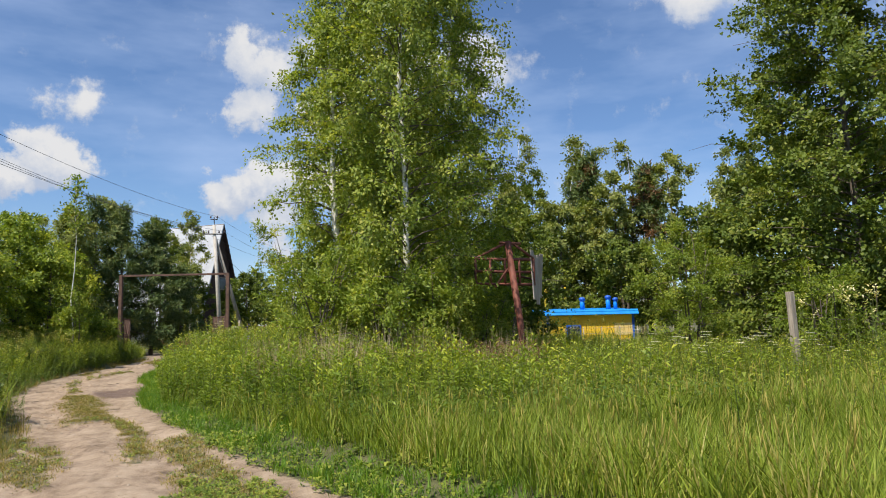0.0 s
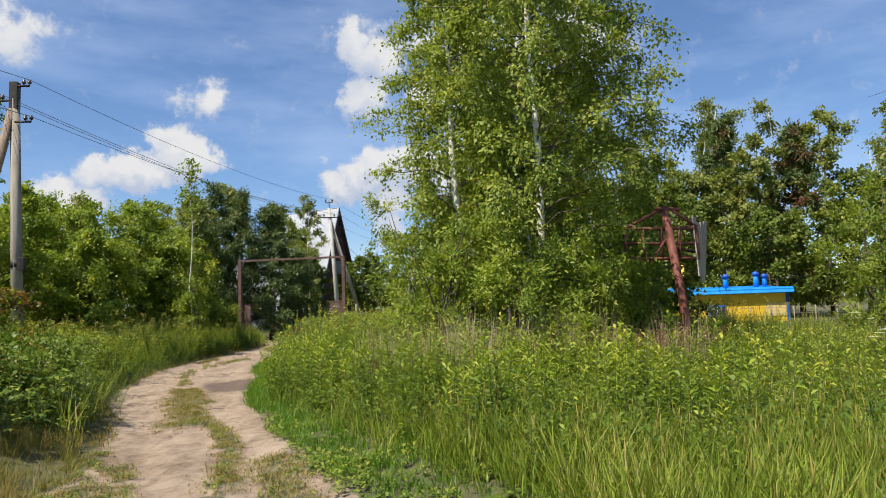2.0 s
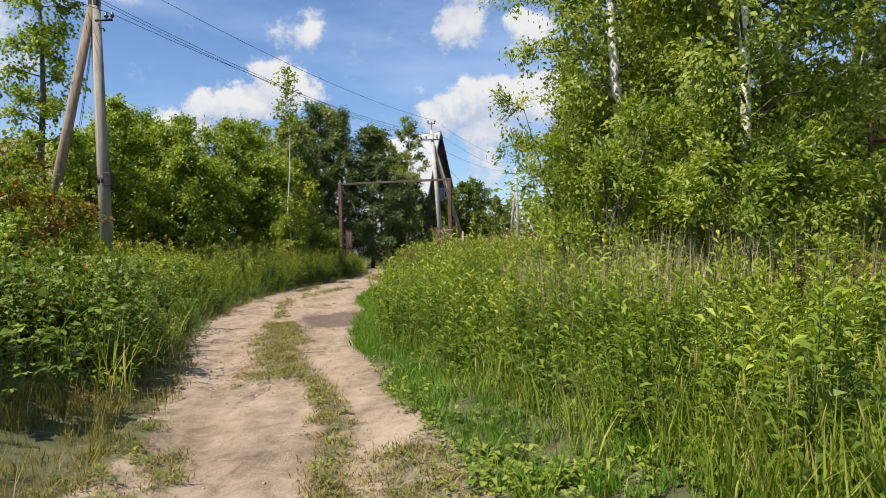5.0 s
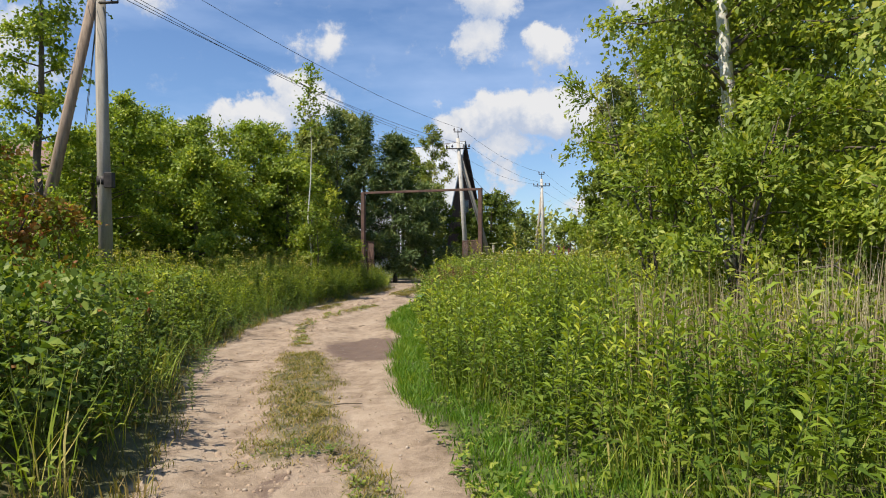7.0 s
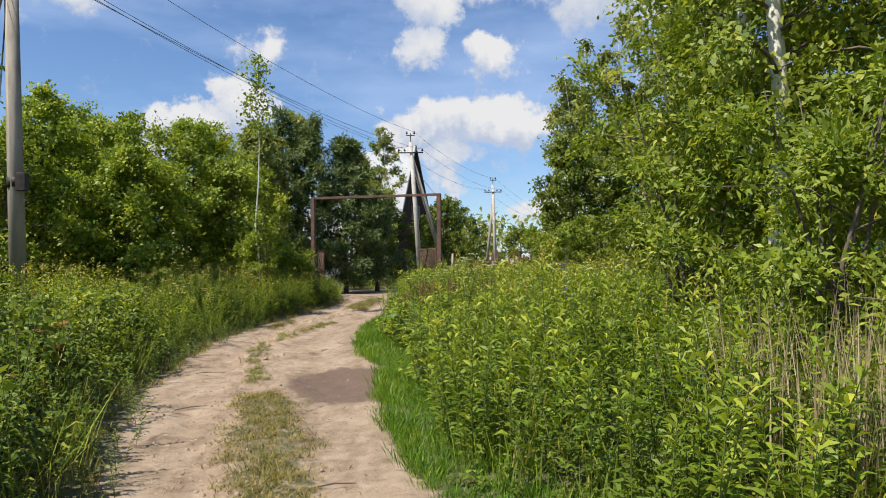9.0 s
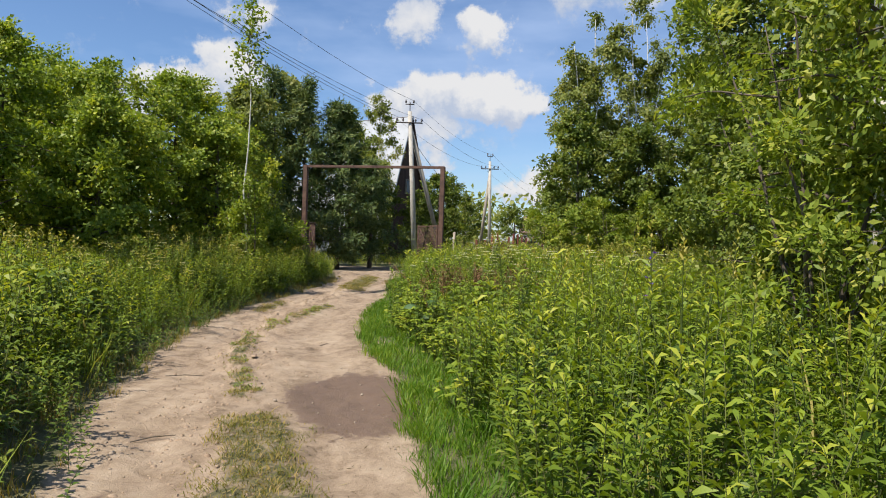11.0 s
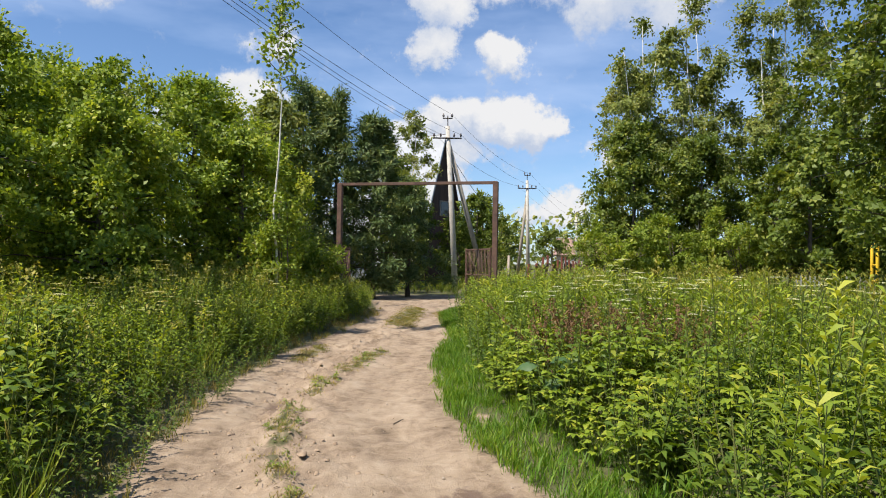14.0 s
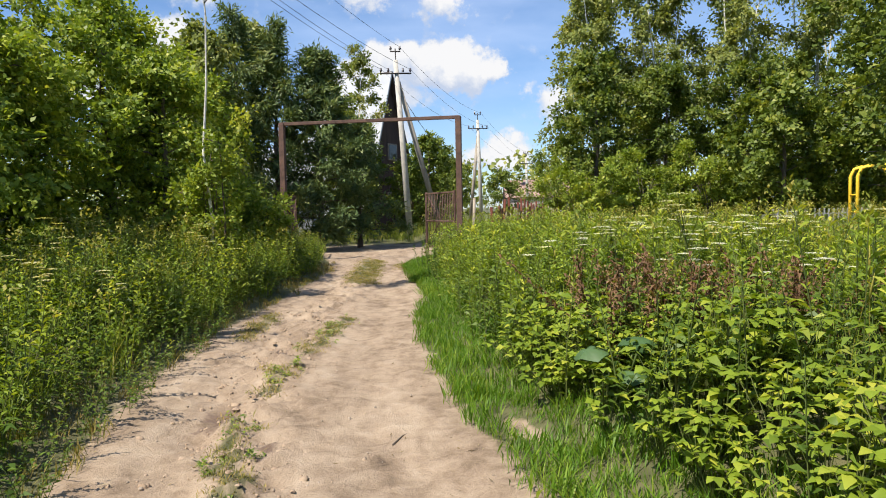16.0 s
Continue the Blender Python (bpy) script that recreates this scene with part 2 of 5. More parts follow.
DARK_BLUE = solid("dark_blue_paint", (0.01, 0.07, 0.36), (0.02, 0.12, 0.48), 3, 0.5)
BROWN_ROOF = solid("brown_slate_roof", (0.20, 0.12, 0.09), (0.36, 0.24, 0.19), 2, 0.85, bump=0.4)
GREY_SHEET = solid("torn_grey_sheet", (0.27, 0.215, 0.185), (0.46, 0.39, 0.34), 4, 0.85, bump=0.3, stretch=(2, 2, 0.5))
BRICK_WALL = solid("plastered_wall", (0.38, 0.30, 0.25), (0.52, 0.44, 0.37), 2, 0.9)
DARK_GLASS = solid("window_glass", (0.02, 0.025, 0.03), (0.05, 0.06, 0.07), 2, 0.08, 0.0, 0.0)
FENCE_GREY = solid("galvanised_fence", (0.30, 0.31, 0.32), (0.48, 0.49, 0.50), 6, 0.5, 0.5)


def ground_material():
    m, N, L = shader("ground")
    b = N["Principled BSDF"]
    co = N.new("ShaderNodeTexCoord").outputs["Object"]
    along = N.new("ShaderNodeMapping")
    along.inputs["Scale"].default_value, along.inputs["Rotation"].default_value = (2.2, 0.6, 1.0), (0, 0, 0.25)
    L.new(co, along.inputs[0])
    big, mid, fine = noise_node(N, L, 1.0, 6, vec=along.outputs[0]), noise_node(N, L, 5.0, 6, 0.65, vec=co), noise_node(N, L, 55.0, 5, 0.7, vec=co)
    sand = ramp(N, [(0.33, (0.105, 0.072, 0.046)), (0.44, (0.225, 0.162, 0.108)), (0.55, (0.325, 0.246, 0.172)), (0.72, (0.43, 0.342, 0.252))])
    s = N.new("ShaderNodeMath")
    s.operation = "MULTIPLY_ADD"
    s.inputs[1].default_value = 0.22
    L.new(fine.outputs[0], s.inputs[0])
    s2 = N.new("ShaderNodeMath")
    s2.operation = "MULTIPLY_ADD"
    s2.inputs[1].default_value = 0.5
    L.new(mid.outputs[0], s2.inputs[0])
    mid.inputs["Distortion"].default_value = 0.6
    L.new(s.outputs[0], s2.inputs[2])
    s.inputs[2].default_value = 0.155
    s3 = N.new("ShaderNodeMath")
    s3.operation = "MULTIPLY_ADD"
    s3.inputs[1].default_value, s3.inputs[2].default_value = 0.6, -0.30
    L.new(big.outputs[0], s3.inputs[0])
    s4 = N.new("ShaderNodeMath")
    s4.operation = "ADD"
    L.new(s3.outputs[0], s4.inputs[0])
    L.new(s2.outputs[0], s4.inputs[1])
    L.new(s4.outputs[0], sand.inputs[0])
    soil = ramp(N, [(0.3, (0.055, 0.058, 0.022)), (0.55, (0.105, 0.105, 0.042)), (0.8, (0.19, 0.155, 0.085))])
    L.new(mid.outputs[0], soil.inputs[0])
    wetc = ramp(N, [(0.3, (0.105, 0.065, 0.042)), (0.7, (0.185, 0.125, 0.085))])
    L.new(s2.outputs[0], wetc.inputs[0])

    def attr(n):
        a = N.new("ShaderNodeAttribute")
        a.attribute_name = n
        return a.outputs["Fac"]

    def edge(fac, width, out_min, out_max):
        a = N.new("ShaderNodeMath")
        a.operation = "MULTIPLY_ADD"
        a.inputs[1].default_value = width
        L.new(mid.outputs[0], a.inputs[0])
        L.new(fac, a.inputs[2])
        r = N.new("ShaderNodeMapRange")
        r.interpolation_type = "SMOOTHSTEP"
        r.inputs["From Min"].default_value, r.inputs["From Max"].default_value = out_min, out_max
        L.new(a.outputs[0], r.inputs["Value"])
        return r.outputs[0]

    m1 = N.new("ShaderNodeMix")
    m1.data_type = "RGBA"
    L.new(edge(attr("sand"), 0.9, 0.75, 1.12), m1.inputs[0])
    L.new(soil.outputs[0], m1.inputs[6])
    L.new(sand.outputs[0], m1.inputs[7])
    m2 = N.new("ShaderNodeMix")
    m2.data_type = "RGBA"
    wet = edge(attr("wet"), 1.4, 1.08, 1.32)
    L.new(wet, m2.inputs[0])
    L.new(m1.outputs[2], m2.inputs[6])
    L.new(wetc.outputs[0], m2.inputs[7])
    L.new(m2.outputs[2], b.inputs["Base Color"])
    rr = N.new("ShaderNodeMapRange")
    rr.inputs["To Min"].default_value, rr.inputs["To Max"].default_value = 0.92, 0.6
    L.new(wet, rr.inputs["Value"])
    L.new(rr.outputs[0], b.inputs["Roughness"])
    bp = N.new("ShaderNodeBump")
    bp.inputs["Strength"].default_value, bp.inputs["Distance"].default_value = 0.9, 0.05
    L.new(s2.outputs[0], bp.inputs["Height"])
    L.new(bp.outputs[0], b.inputs["Normal"])
    return m


GROUND = ground_material()


# ---- mesh helpers ----
def mesh_from(name, V, F, mats, index=None, var=None, smooth=False):
    """A mesh from arrays of points and quads."""
    V, F = np.asarray(V, np.float32), np.asarray(F, np.int32)
    me = bpy.data.meshes.new(name)
    me.vertices.add(len(V))
    me.vertices.foreach_set("co", V.ravel())
    me.loops.add(F.size)
    me.loops.foreach_set("vertex_index", F.ravel())
    me.polygons.add(len(F))
    me.polygons.foreach_set("loop_start", np.arange(0, F.size, F.shape[1], dtype=np.int32))
    for m in mats:
        me.materials.append(m)
    if index is not None:
        me.polygons.foreach_set("material_index", np.asarray(index, np.int32))
    if smooth:
        me.polygons.foreach_set("use_smooth", np.ones(len(F), bool))
    if var is not None:
        me.attributes.new("var", "FLOAT", "POINT").data.foreach_set("value", np.asarray(var, np.float32))
    me.update(calc_edges=True)
    return me


def thing(name, x, y, z, label, category, group="", kind="", rz=0.0):
    ob = new(name)
    ob.matrix_world = pose(x, y, z, 0, 0, rz)
    return tagged(ob, label, category, group, kind)


def under(name, me, parent, label=""):
    ob = new(name, me)
    ob.parent = parent
    return tagged(ob, label)


def tube(points, radii, sides=6):
    """Points and quads of a closed tube along a line."""
    P = np.asarray(points, float)
    r = np.broadcast_to(np.asarray(radii, float), (len(P),))
    d = np.gradient(P, axis=0)
    d /= np.linalg.norm(d, axis=1, keepdims=True) + 1e-9
    ref = np.array((1.0, 0, 0)) if abs(d[0, 0]) < 0.8 else np.array((0, 1.0, 0))
    a = np.cross(d, ref)
    a /= np.linalg.norm(a, axis=1, keepdims=True) + 1e-9
    b = np.cross(d, a)
    th = np.linspace(0, 2 * np.pi, sides, endpoint=False)
    ring = P[:, None] + r[:, None, None] * (np.cos(th)[None, :, None] * a[:, None] + np.sin(th)[None, :, None] * b[:, None])
    V = ring.reshape(-1, 3)
    n, F = len(P), []
    i, j = np.meshgrid(np.arange(n - 1), np.arange(sides), indexing="ij")
    k = (j + 1) % sides
    F = np.stack([i * sides + j, i * sides + k, (i + 1) * sides + k, (i + 1) * sides + j], -1).reshape(-1, 4)
    caps = []
    if sides == 4:
        caps = [[3, 2, 1, 0], [(n - 1) * sides + q for q in range(4)]]
    elif sides == 6:
        for o, flip in ((0, True), ((n - 1) * sides, False)):
            for q in ([0, 1, 2, 3], [0, 3, 4, 5]):
                caps.append([o + c for c in (q[::-1] if flip else q)])
    elif sides == 8:
        for o, flip in ((0, True), ((n - 1) * sides, False)):
            for q in ([0, 1, 2, 3], [0, 3, 4, 7], [4, 5, 6, 7]):
                caps.append([o + c for c in (q[::-1] if flip else q)])
    if caps:
        F = np.concatenate([F, np.array(caps)])
    return V, F


def join(chunks):
    V, F, o = [], [], 0
    for v, f in chunks:
        V.append(v)
        F.append(np.asarray(f) + o)
        o += len(v)
    return np.concatenate(V), np.concatenate(F)


def tube_part(name, points, radii, mat, parent, sides=8, label=""):
    V, F = tube(points, radii, sides)
    return under(name, mesh_from(name, V, F, [mat], smooth=sides > 4), parent, label)


def box_part(name, size, at, mat, parent, label="", bevel=0.008, rot=(0, 0, 0), taper=1.0):
    bm = bmesh.new()
    bmesh.ops.create_cube(bm, size=1.0)
    for v in bm.verts:
        k = taper if v.co.z > 0 else 1.0
        v.co = Vector((v.co.x * size[0] * k, v.co.y * size[1] * k, v.co.z * size[2]))
    if bevel:
        bmesh.ops.bevel(bm, geom=bm.edges[:], offset=min(bevel, min(size) * 0.3), segments=1, affect="EDGES")
    bmesh.ops.transform(bm, matrix=pose(*at, *rot), verts=bm.verts)
    me = bpy.data.meshes.new(name)
    bm.to_mesh(me)
    bm.free()
    me.materials.append(mat)
    return under(name, me, parent, label)


# ---- plan of the road ----
LEFT_Y = np.array([-30, -20, -13, -10.7, -9.0, -7.5, -5.6, -3.2, -0.8, 2, 5, 8, 12, 17, 20, 23.5, 24.5, 31, 32])
LEFT_X = np.array([2.6, 1.6, 0.6, 0.35, 0.2, -0.12, -0.67, -1.6, -2.36, -2.85, -3.2, -3.15, -2.8, -2.5, -2.7, -3.2, -9, -14, -14])
RIGHT_Y = np.array([-30, -20, -16, -12.7, -10.8, -8.9, -7.5, -5.6, -4, -2.8, -1, 0.8, 2.3, 4, 6.6, 9, 12, 14, 18, 21, 25, 31, 32])
RIGHT_X = np.array([7.5, 6.4, 5.2, 3.9, 3.1, 2.46, 2.0, 1.5, 0.95, 0.7, 0.45, 0.38, -0.12, -0.36, -0.52, -0.5, -0.2, -0.45, -0.5, 0.3, 0.9, 0.7, 0.0])


def road_left(y):
    return np.interp(y, LEFT_Y, LEFT_X)


def road_right(y):
    return np.interp(y, RIGHT_Y, RIGHT_X)


# low turf growing in the road: start, end, half width
TUFT_LINES = [((-0.78, -1.4), (0.48, -6.1), 0.38), ((0.95, -6.3), (1.62, -8.6), 0.12), ((1.62, -8.4), (1.85, -10.3), 0.13),
              ((2.15, -8.8), (2.75, -11.6), 0.27), ((2.9, -12.2), (3.3, -15.5), 0.5), ((-1.12, -0.4), (-1.85, 2.2), 0.08),
              ((-1.85, 2.2), (-2.05, 3.6), 0.14), ((-2.0, 4.6), (-1.95, 5.6), 0.12), ((-1.85, 6.2), (-1.55, 8.8), 0.13),
              ((-1.55, 13.6), (-1.45, 20.2), 0.40), ((0.5, -8.9), (0.75, -9.3), 0.14), ((0.6, -9.9), (0.95, -11.0), 0.22),
              ((0.25, -10.2), (0.5, -12.0), 0.22), ((-2.75, 7.4), (-2.7, 9.4), 0.14), ((0.8, -9.7), (1.2, -11.3), 0.13), ((0.1, -8.2), (0.3, -9.6), 0.16), ((0.15, 14.0), (-0.25, 18.6), 0.55)]


def turf_amount(x, y):
    best = np.full(np.shape(x), -9.0)
    x, y = x + 0.10 * wobble(x, y, 3.1) + 0.05 * wobble(y, x, 7.3), y + 0.16 * wobble(y, x, 2.3)
    for (ax, ay), (bx, by), w in TUFT_LINES:
        dx, dy = bx - ax, by - ay
        t = np.clip(((x - ax) * dx + (y - ay) * dy) / (dx * dx + dy * dy), 0, 1)
        d = np.hypot(x - ax - t * dx, y - ay - t * dy)
        best = np.maximum(best, 1 - d / w)
    return best


def wobble(x, y, s=1.0):
    return (np.sin(2.1 * x * s + 1.3 * y * s) + np.sin(3.7 * y * s - 1.1 * x * s + 1.7) + np.sin(5.9 * x * s + 2.3 * y * s + 0.4)) / 3


def bank(x, y):
    """Height of the earth beside the road over the road."""
    out = np.maximum(road_left(y) - x, x - road_right(y))
    rise = np.where(x < road_left(y), 0.42, np.interp(y, [-6, 4], [0.2, 0.42]))
    k = np.clip((out - 0.1) / 1.5, 0, 1)
    return rise * k * k * (3 - 2 * k)


def ground_z(x, y):
    u = (x - road_left(y)) / np.maximum(road_right(y) - road_left(y), 0.5)
    on = np.clip(np.minimum(u, 1 - u) * 8, 0, 1)
    ruts = -0.035 * (np.exp(-((u - 0.24) / 0.12) ** 2) + np.exp(-((u - 0.74) / 0.14) ** 2))
    crumbs = 0.016 * wobble(x, y, 2.6) + 0.012 * wobble(y, x, 5.3)
    churn = (0.075 * wobble(x, y, 6.0) + 0.035 * wobble(y, x, 2.7) + 0.03 * np.abs(wobble(x + 0.3 * y, y, 9.0))) * np.exp(-((u - 0.38) / 0.16) ** 2) * np.clip((y + 1) / 3, 0, 1)
    wet = -0.03 * np.exp(-((x - 0.0) / 0.6) ** 2 - ((y + 0.3) / 1.2) ** 2)
    dip = -0.10 * np.exp(-((x + 2.35) / 0.28) ** 2 - ((y - 4.2) / 0.8) ** 2)
    return on * (ruts + crumbs + churn + wet + dip) + bank(x, y) + 0.03 * wobble(x, y, 0.6) * (1 - on) + np.clip(turf_amount(x, y), 0, 0.3) * 0.08


def axis(fine_a, fine_b, step, far):
    mid = np.arange(fine_a, fine_b + step / 2, step)
    grow = np.cumsum(np.geomspace(step * 1.5, far / 4, 34))
    grow = grow[grow < far]
    grow = np.append(grow, far)
    return np.concatenate([fine_a - grow[::-1], mid, fine_b + grow])


def build_ground():
    xs, ys = axis(-4.2, 4.2, 0.085, 1500.0), axis(-14.5, 20.0, 0.11, 1500.0)
    X, Y = np.meshgrid(xs, ys)
    Z = ground_z(X, Y)
    V = np.stack([X, Y, Z], -1).reshape(-1, 3)
    n, m = len(xs), len(ys)
    i, j = np.meshgrid(np.arange(m - 1), np.arange(n - 1), indexing="ij")
    a = i * n + j
    F = np.stack([a, a + 1, a + n + 1, a + n], -1).reshape(-1, 4)
    me = mesh_from("ground", V, F, [GROUND], smooth=True)
    inside = np.minimum(X - road_left(Y), road_right(Y) - X)
    sand = np.clip(inside / 0.35 + 0.6, 0, 1) * (Y < 31.8)
    sand = sand - np.clip(turf_amount(X, Y) * 1.0 + 0.15, 0, 0.58)
    bare = 1 - np.hypot((X - 0.03 - (3.25 - Y) * 0.22) / 0.13, (Y - 3.25) / 0.6)
    sand = np.maximum(sand, np.clip(bare * 1.3, 0, 0.75))
    wet = 1 - np.hypot((X + 0.15 - 0.25 * np.clip(-Y, 0, 1)) / 0.9, (Y + 0.25) / 1.85)
    streak = 1 - np.hypot((X + 2.3) / 0.3, (Y - 4.2) / 0.9)
    for sx, sy, sw, sl in ((-1.75, 3.0, 0.16, 0.8), (-2.15, 6.4, 0.2, 1.1), (-1.55, 1.2, 0.14, 0.7), (-0.1, 6.2, 0.35, 0.5), (-2.5, 8.6, 0.25, 0.8), (0.5, -6.9, 0.3, 0.9), (-1.3, -3.2, 0.2, 0.9), (1.0, -11.0, 0.2, 0.6)):
        streak = np.maximum(streak, (1 - np.hypot((X - sx) / sw, (Y - sy) / sl)) * 0.8)
    wet = np.clip(np.maximum(wet * 1.8, streak * 0.8), 0, 1)
    for name, arr in (("sand", sand), ("wet", wet)):
        me.attributes.new(name, "FLOAT", "POINT").data.foreach_set("value", arr.astype(np.float32).ravel())
    tagged(new("ground", me), "pale sandy dirt track with ruts through rough meadow soil", "ground", kind="structure")


build_ground()


# ---- built things ----
def insulator(parent, x, y, z, h=0.12):
    pin = tube_part("pin", [(x, y, z), (x, y, z + h * 0.6)], 0.012, BLACK_IRON, parent, 6)
    prof = [(z + h * 0.5, 0.045), (z + h * 0.75, 0.06), (z + h * 1.05, 0.058), (z + h * 1.2, 0.035), (z + h * 1.5, 0.045), (z + h * 1.6, 0.02)]
    tube_part("insulator", [(x, y, q) for q, _ in prof], [r for _, r in prof], CERAMIC, parent, 8, "dark porcelain insulator")


def pole_near():
    p = thing("utility_pole", -7.2, 4.7, 0.0, "concrete utility pole with a raked wooden strut and black iron brackets", "utility pole", "utility poles")
    tube_part("shaft", [(0.06, 0, 0.0), (-0.05, 0, 4.0), (-0.15, 0, 8.05)], [0.19, 0.165, 0.14], OLD_CONCRETE, p, 4)
    tube_part("strut", [(-1.95, -0.1, 0.0), (-1.05, -0.08, 4.0), (-0.2, -0.05, 7.75)], [0.17, 0.155, 0.13], BROWN_WOOD, p, 4, "brown weathered wooden strut")
    box_part("cap", (0.23, 0.22, 0.8), (-0.15, -0.02, 8.15), BLACK_IRON, p, "black iron pole cap")
    for z, xa, xb in ((7.98, -0.62, -0.1), (8.42, -0.2, 0.3), (7.35, -0.1, 0.36)):
        tube_part("crossarm", [(xa, -0.1, z), (xb, -0.1, z)], 0.035, BLACK_IRON, p, 4)
    for x, z in ((-0.6, 7.98), (-0.45, 7.98), (0.14, 8.42), (0.3, 8.42), (0.2, 7.35), (0.36, 7.35)):
        insulator(p, x, -0.1, z)
    tube_part("band", [(-0.03, 0, 3.1), (-0.03, 0, 3.3)], 0.165, BLACK_IRON, p, 8, "dark steel band")
    box_part("meter_box", (0.2, 0.16, 0.35), (0.15, -0.08, 3.2), BLACK_IRON, p, "small dark junction box")


def pole_far(x, y, h, label, tilt, strut=None):
    p = thing("utility_pole", x, y, 0.0, label, "utility pole", "utility poles")
    tube_part("shaft", [(0, 0, 0), (tilt * 0.5, 0, h * 0.5), (tilt, 0, h - 0.6)], [0.16, 0.14, 0.11], CONCRETE, p, 8)
    tube_part("spike", [(tilt * 0.95, 0, h - 1.0), (tilt, 0, h - 0.05)], 0.03, BLACK_IRON, p, 6, "iron top spike")
    tube_part("crossarm", [(tilt - 0.75, -0.12, h - 1.25), (tilt + 0.75, -0.12, h - 1.25)], 0.04, BLACK_IRON, p, 4)
    tube_part("crossarm", [(tilt - 0.25, -0.05, h - 0.2), (tilt + 0.25, -0.05, h - 0.2)], 0.03, BLACK_IRON, p, 4)
    for dx, z in ((-0.7, h - 1.25), (-0.35, h - 1.25), (0.35, h - 1.25), (0.7, h - 1.25), (-0.22, h - 0.2), (0.22, h - 0.2)):
        insulator(p, tilt + dx, -0.12 if z < h - 1 else -0.05, z, 0.16)
    if strut:
        tube_part("strut", [(strut[0], strut[1], 0), (tilt * 0.8, 0.12, h - 1.6)], [0.14, 0.11], OLD_CONCRETE, p, 8, "raked concrete strut")
    return p


pole_near()
pole_far(0.12, 32.8, 9.35, "pale concrete utility pole with a raked strut behind the gate", -0.55, (1.75, 1.6))
pole_far(6.2, 52.5, 8.9, "slender concrete utility pole beside the fence", -0.2, (-0.9, 0.5))
pole_far(14.3, 75.0, 7.6, "far concrete utility pole above the fence", -0.2)


def wire(a, b, sag, n=14, r=0.009):
    a, b = np.array(a, float), np.array(b, float)
    t = np.linspace(0, 1, n)[:, None]
    P = a + (b - a) * t
    P[:, 2] -= 4 * sag * (t * (1 - t))[:, 0]
    V, F = tube(P, r, 4)
    ob = new("power_line", mesh_from("power_line", V, F, [WIRE]))
    tagged(ob, "dark overhead wire sagging between utility poles", "power line", "overhead wires")


P2 = (-0.43, 32.7)
for (dx, z), (ex, ez) in zip(((-0.6, 8.15), (-0.45, 8.15), (0.3, 8.6), (0.36, 7.5)), ((-0.7, 8.3), (-0.35, 8.3), (0.22, 9.35), (0.7, 8.3))):
    wire((-7.2 + dx, 4.6, z), (P2[0] + ex, P2[1], ez), 0.45)
for ex, ez, fz in ((-0.7, 8.3, 7.85), (0.7, 8.3, 7.85), (0.22, 9.35, 8.85)):
    wire((P2[0] + ex, P2[1], ez), (6.0 + ex, 52.4, fz), 0.5)
    wire((6.0 + ex, 52.4, fz), (14.1 + ex, 74.9, fz - 1.3), 0.5)
wire((-0.2, 32.9, 7.2), (6.0, 52.5, 5.2), 1.3, r=0.016)
pole_far(-15.0, -28.0, 8.9, "concrete utility pole at the start of the track", 0.0)
for dx, z, ex in ((-0.6, 8.15, -0.7), (-0.45, 8.15, -0.35), (0.3, 8.6, 0.35), (0.36, 7.5, 0.7)):
    wire((-7.2 + dx, 4.6, z), (-15.0 + ex, -28.1, 7.9), 0.6)
wire((-7.4, 4.7, 7.3), (-15.5, 17.0, 4.6), 0.35)
wire((-7.4, 4.7, 7.2), (-15.6, 17.2, 4.3), 0.45)


def gate():
    g = thing("entrance_gate", -4.19, 21.04, 0.0, "tall rusty steel goalpost gate frame over the track", "gate", rz=math.degrees(math.atan2(-1.37, 5.43)))
    w = math.hypot(5.43, 1.37)
    box_part("post", (0.17, 0.17, 4.36), (0, 0, 2.18), RUST, g)
    box_part("post", (0.17, 0.17, 4.36), (w, 0, 2.18), RUST, g)
    box_part("beam", (w + 0.12, 0.11, 0.10), (w / 2, 0, 4.33), RUST, g, "rusty square-tube cross beam")
    for x, side in ((0, -1), (w, 1)):
        for z in (0.7, 1.75):
            tube_part("hinge", [(x - 0.1 * side, 0.1, z), (x - 0.1 * side, 0.1, z + 0.12)], 0.03, RUST, g, 6)

    def leaf(x, y, rz, label):
        f = thing("gate_leaf", x, y, 0.0, label, "gate leaf", "gate leaves", rz=rz)
        for z in (0.35, 1.2, 2.1):
            box_part("rail", (2.5, 0.05, 0.05), (1.25, 0, z), RUST, f, bevel=0.006)
        for q in (0.03, 2.47):
            box_part("stile", (0.06, 0.06, 1.9), (q, 0, 1.2), RUST, f, bevel=0.006)
        for k in range(17):
            q = 0.16 + 2.2 * k / 16
            tube_part("bar", [(q, 0.01, 0.35), (q, 0.01, 2.1)], 0.011, RUST, f, 4)
        tube_part("brace", [(0.1, -0.02, 0.4), (2.4, -0.02, 2.05)], 0.016, RUST, f, 6)
        tube_part("brace", [(0.1, -0.02, 2.05), (2.4, -0.02, 0.4)], 0.016, RUST, f, 6)
        tube_part("drop_bolt", [(2.5, -0.05, 0.12), (2.5, -0.05, 1.2)], 0.018, RUST, f, 6)

    leaf(1.12, 19.85, 108, "open rusty barred steel gate leaf with crossed braces")
    leaf(-4.05, 21.2, 93, "open rusty barred steel gate leaf among bushes")


gate()


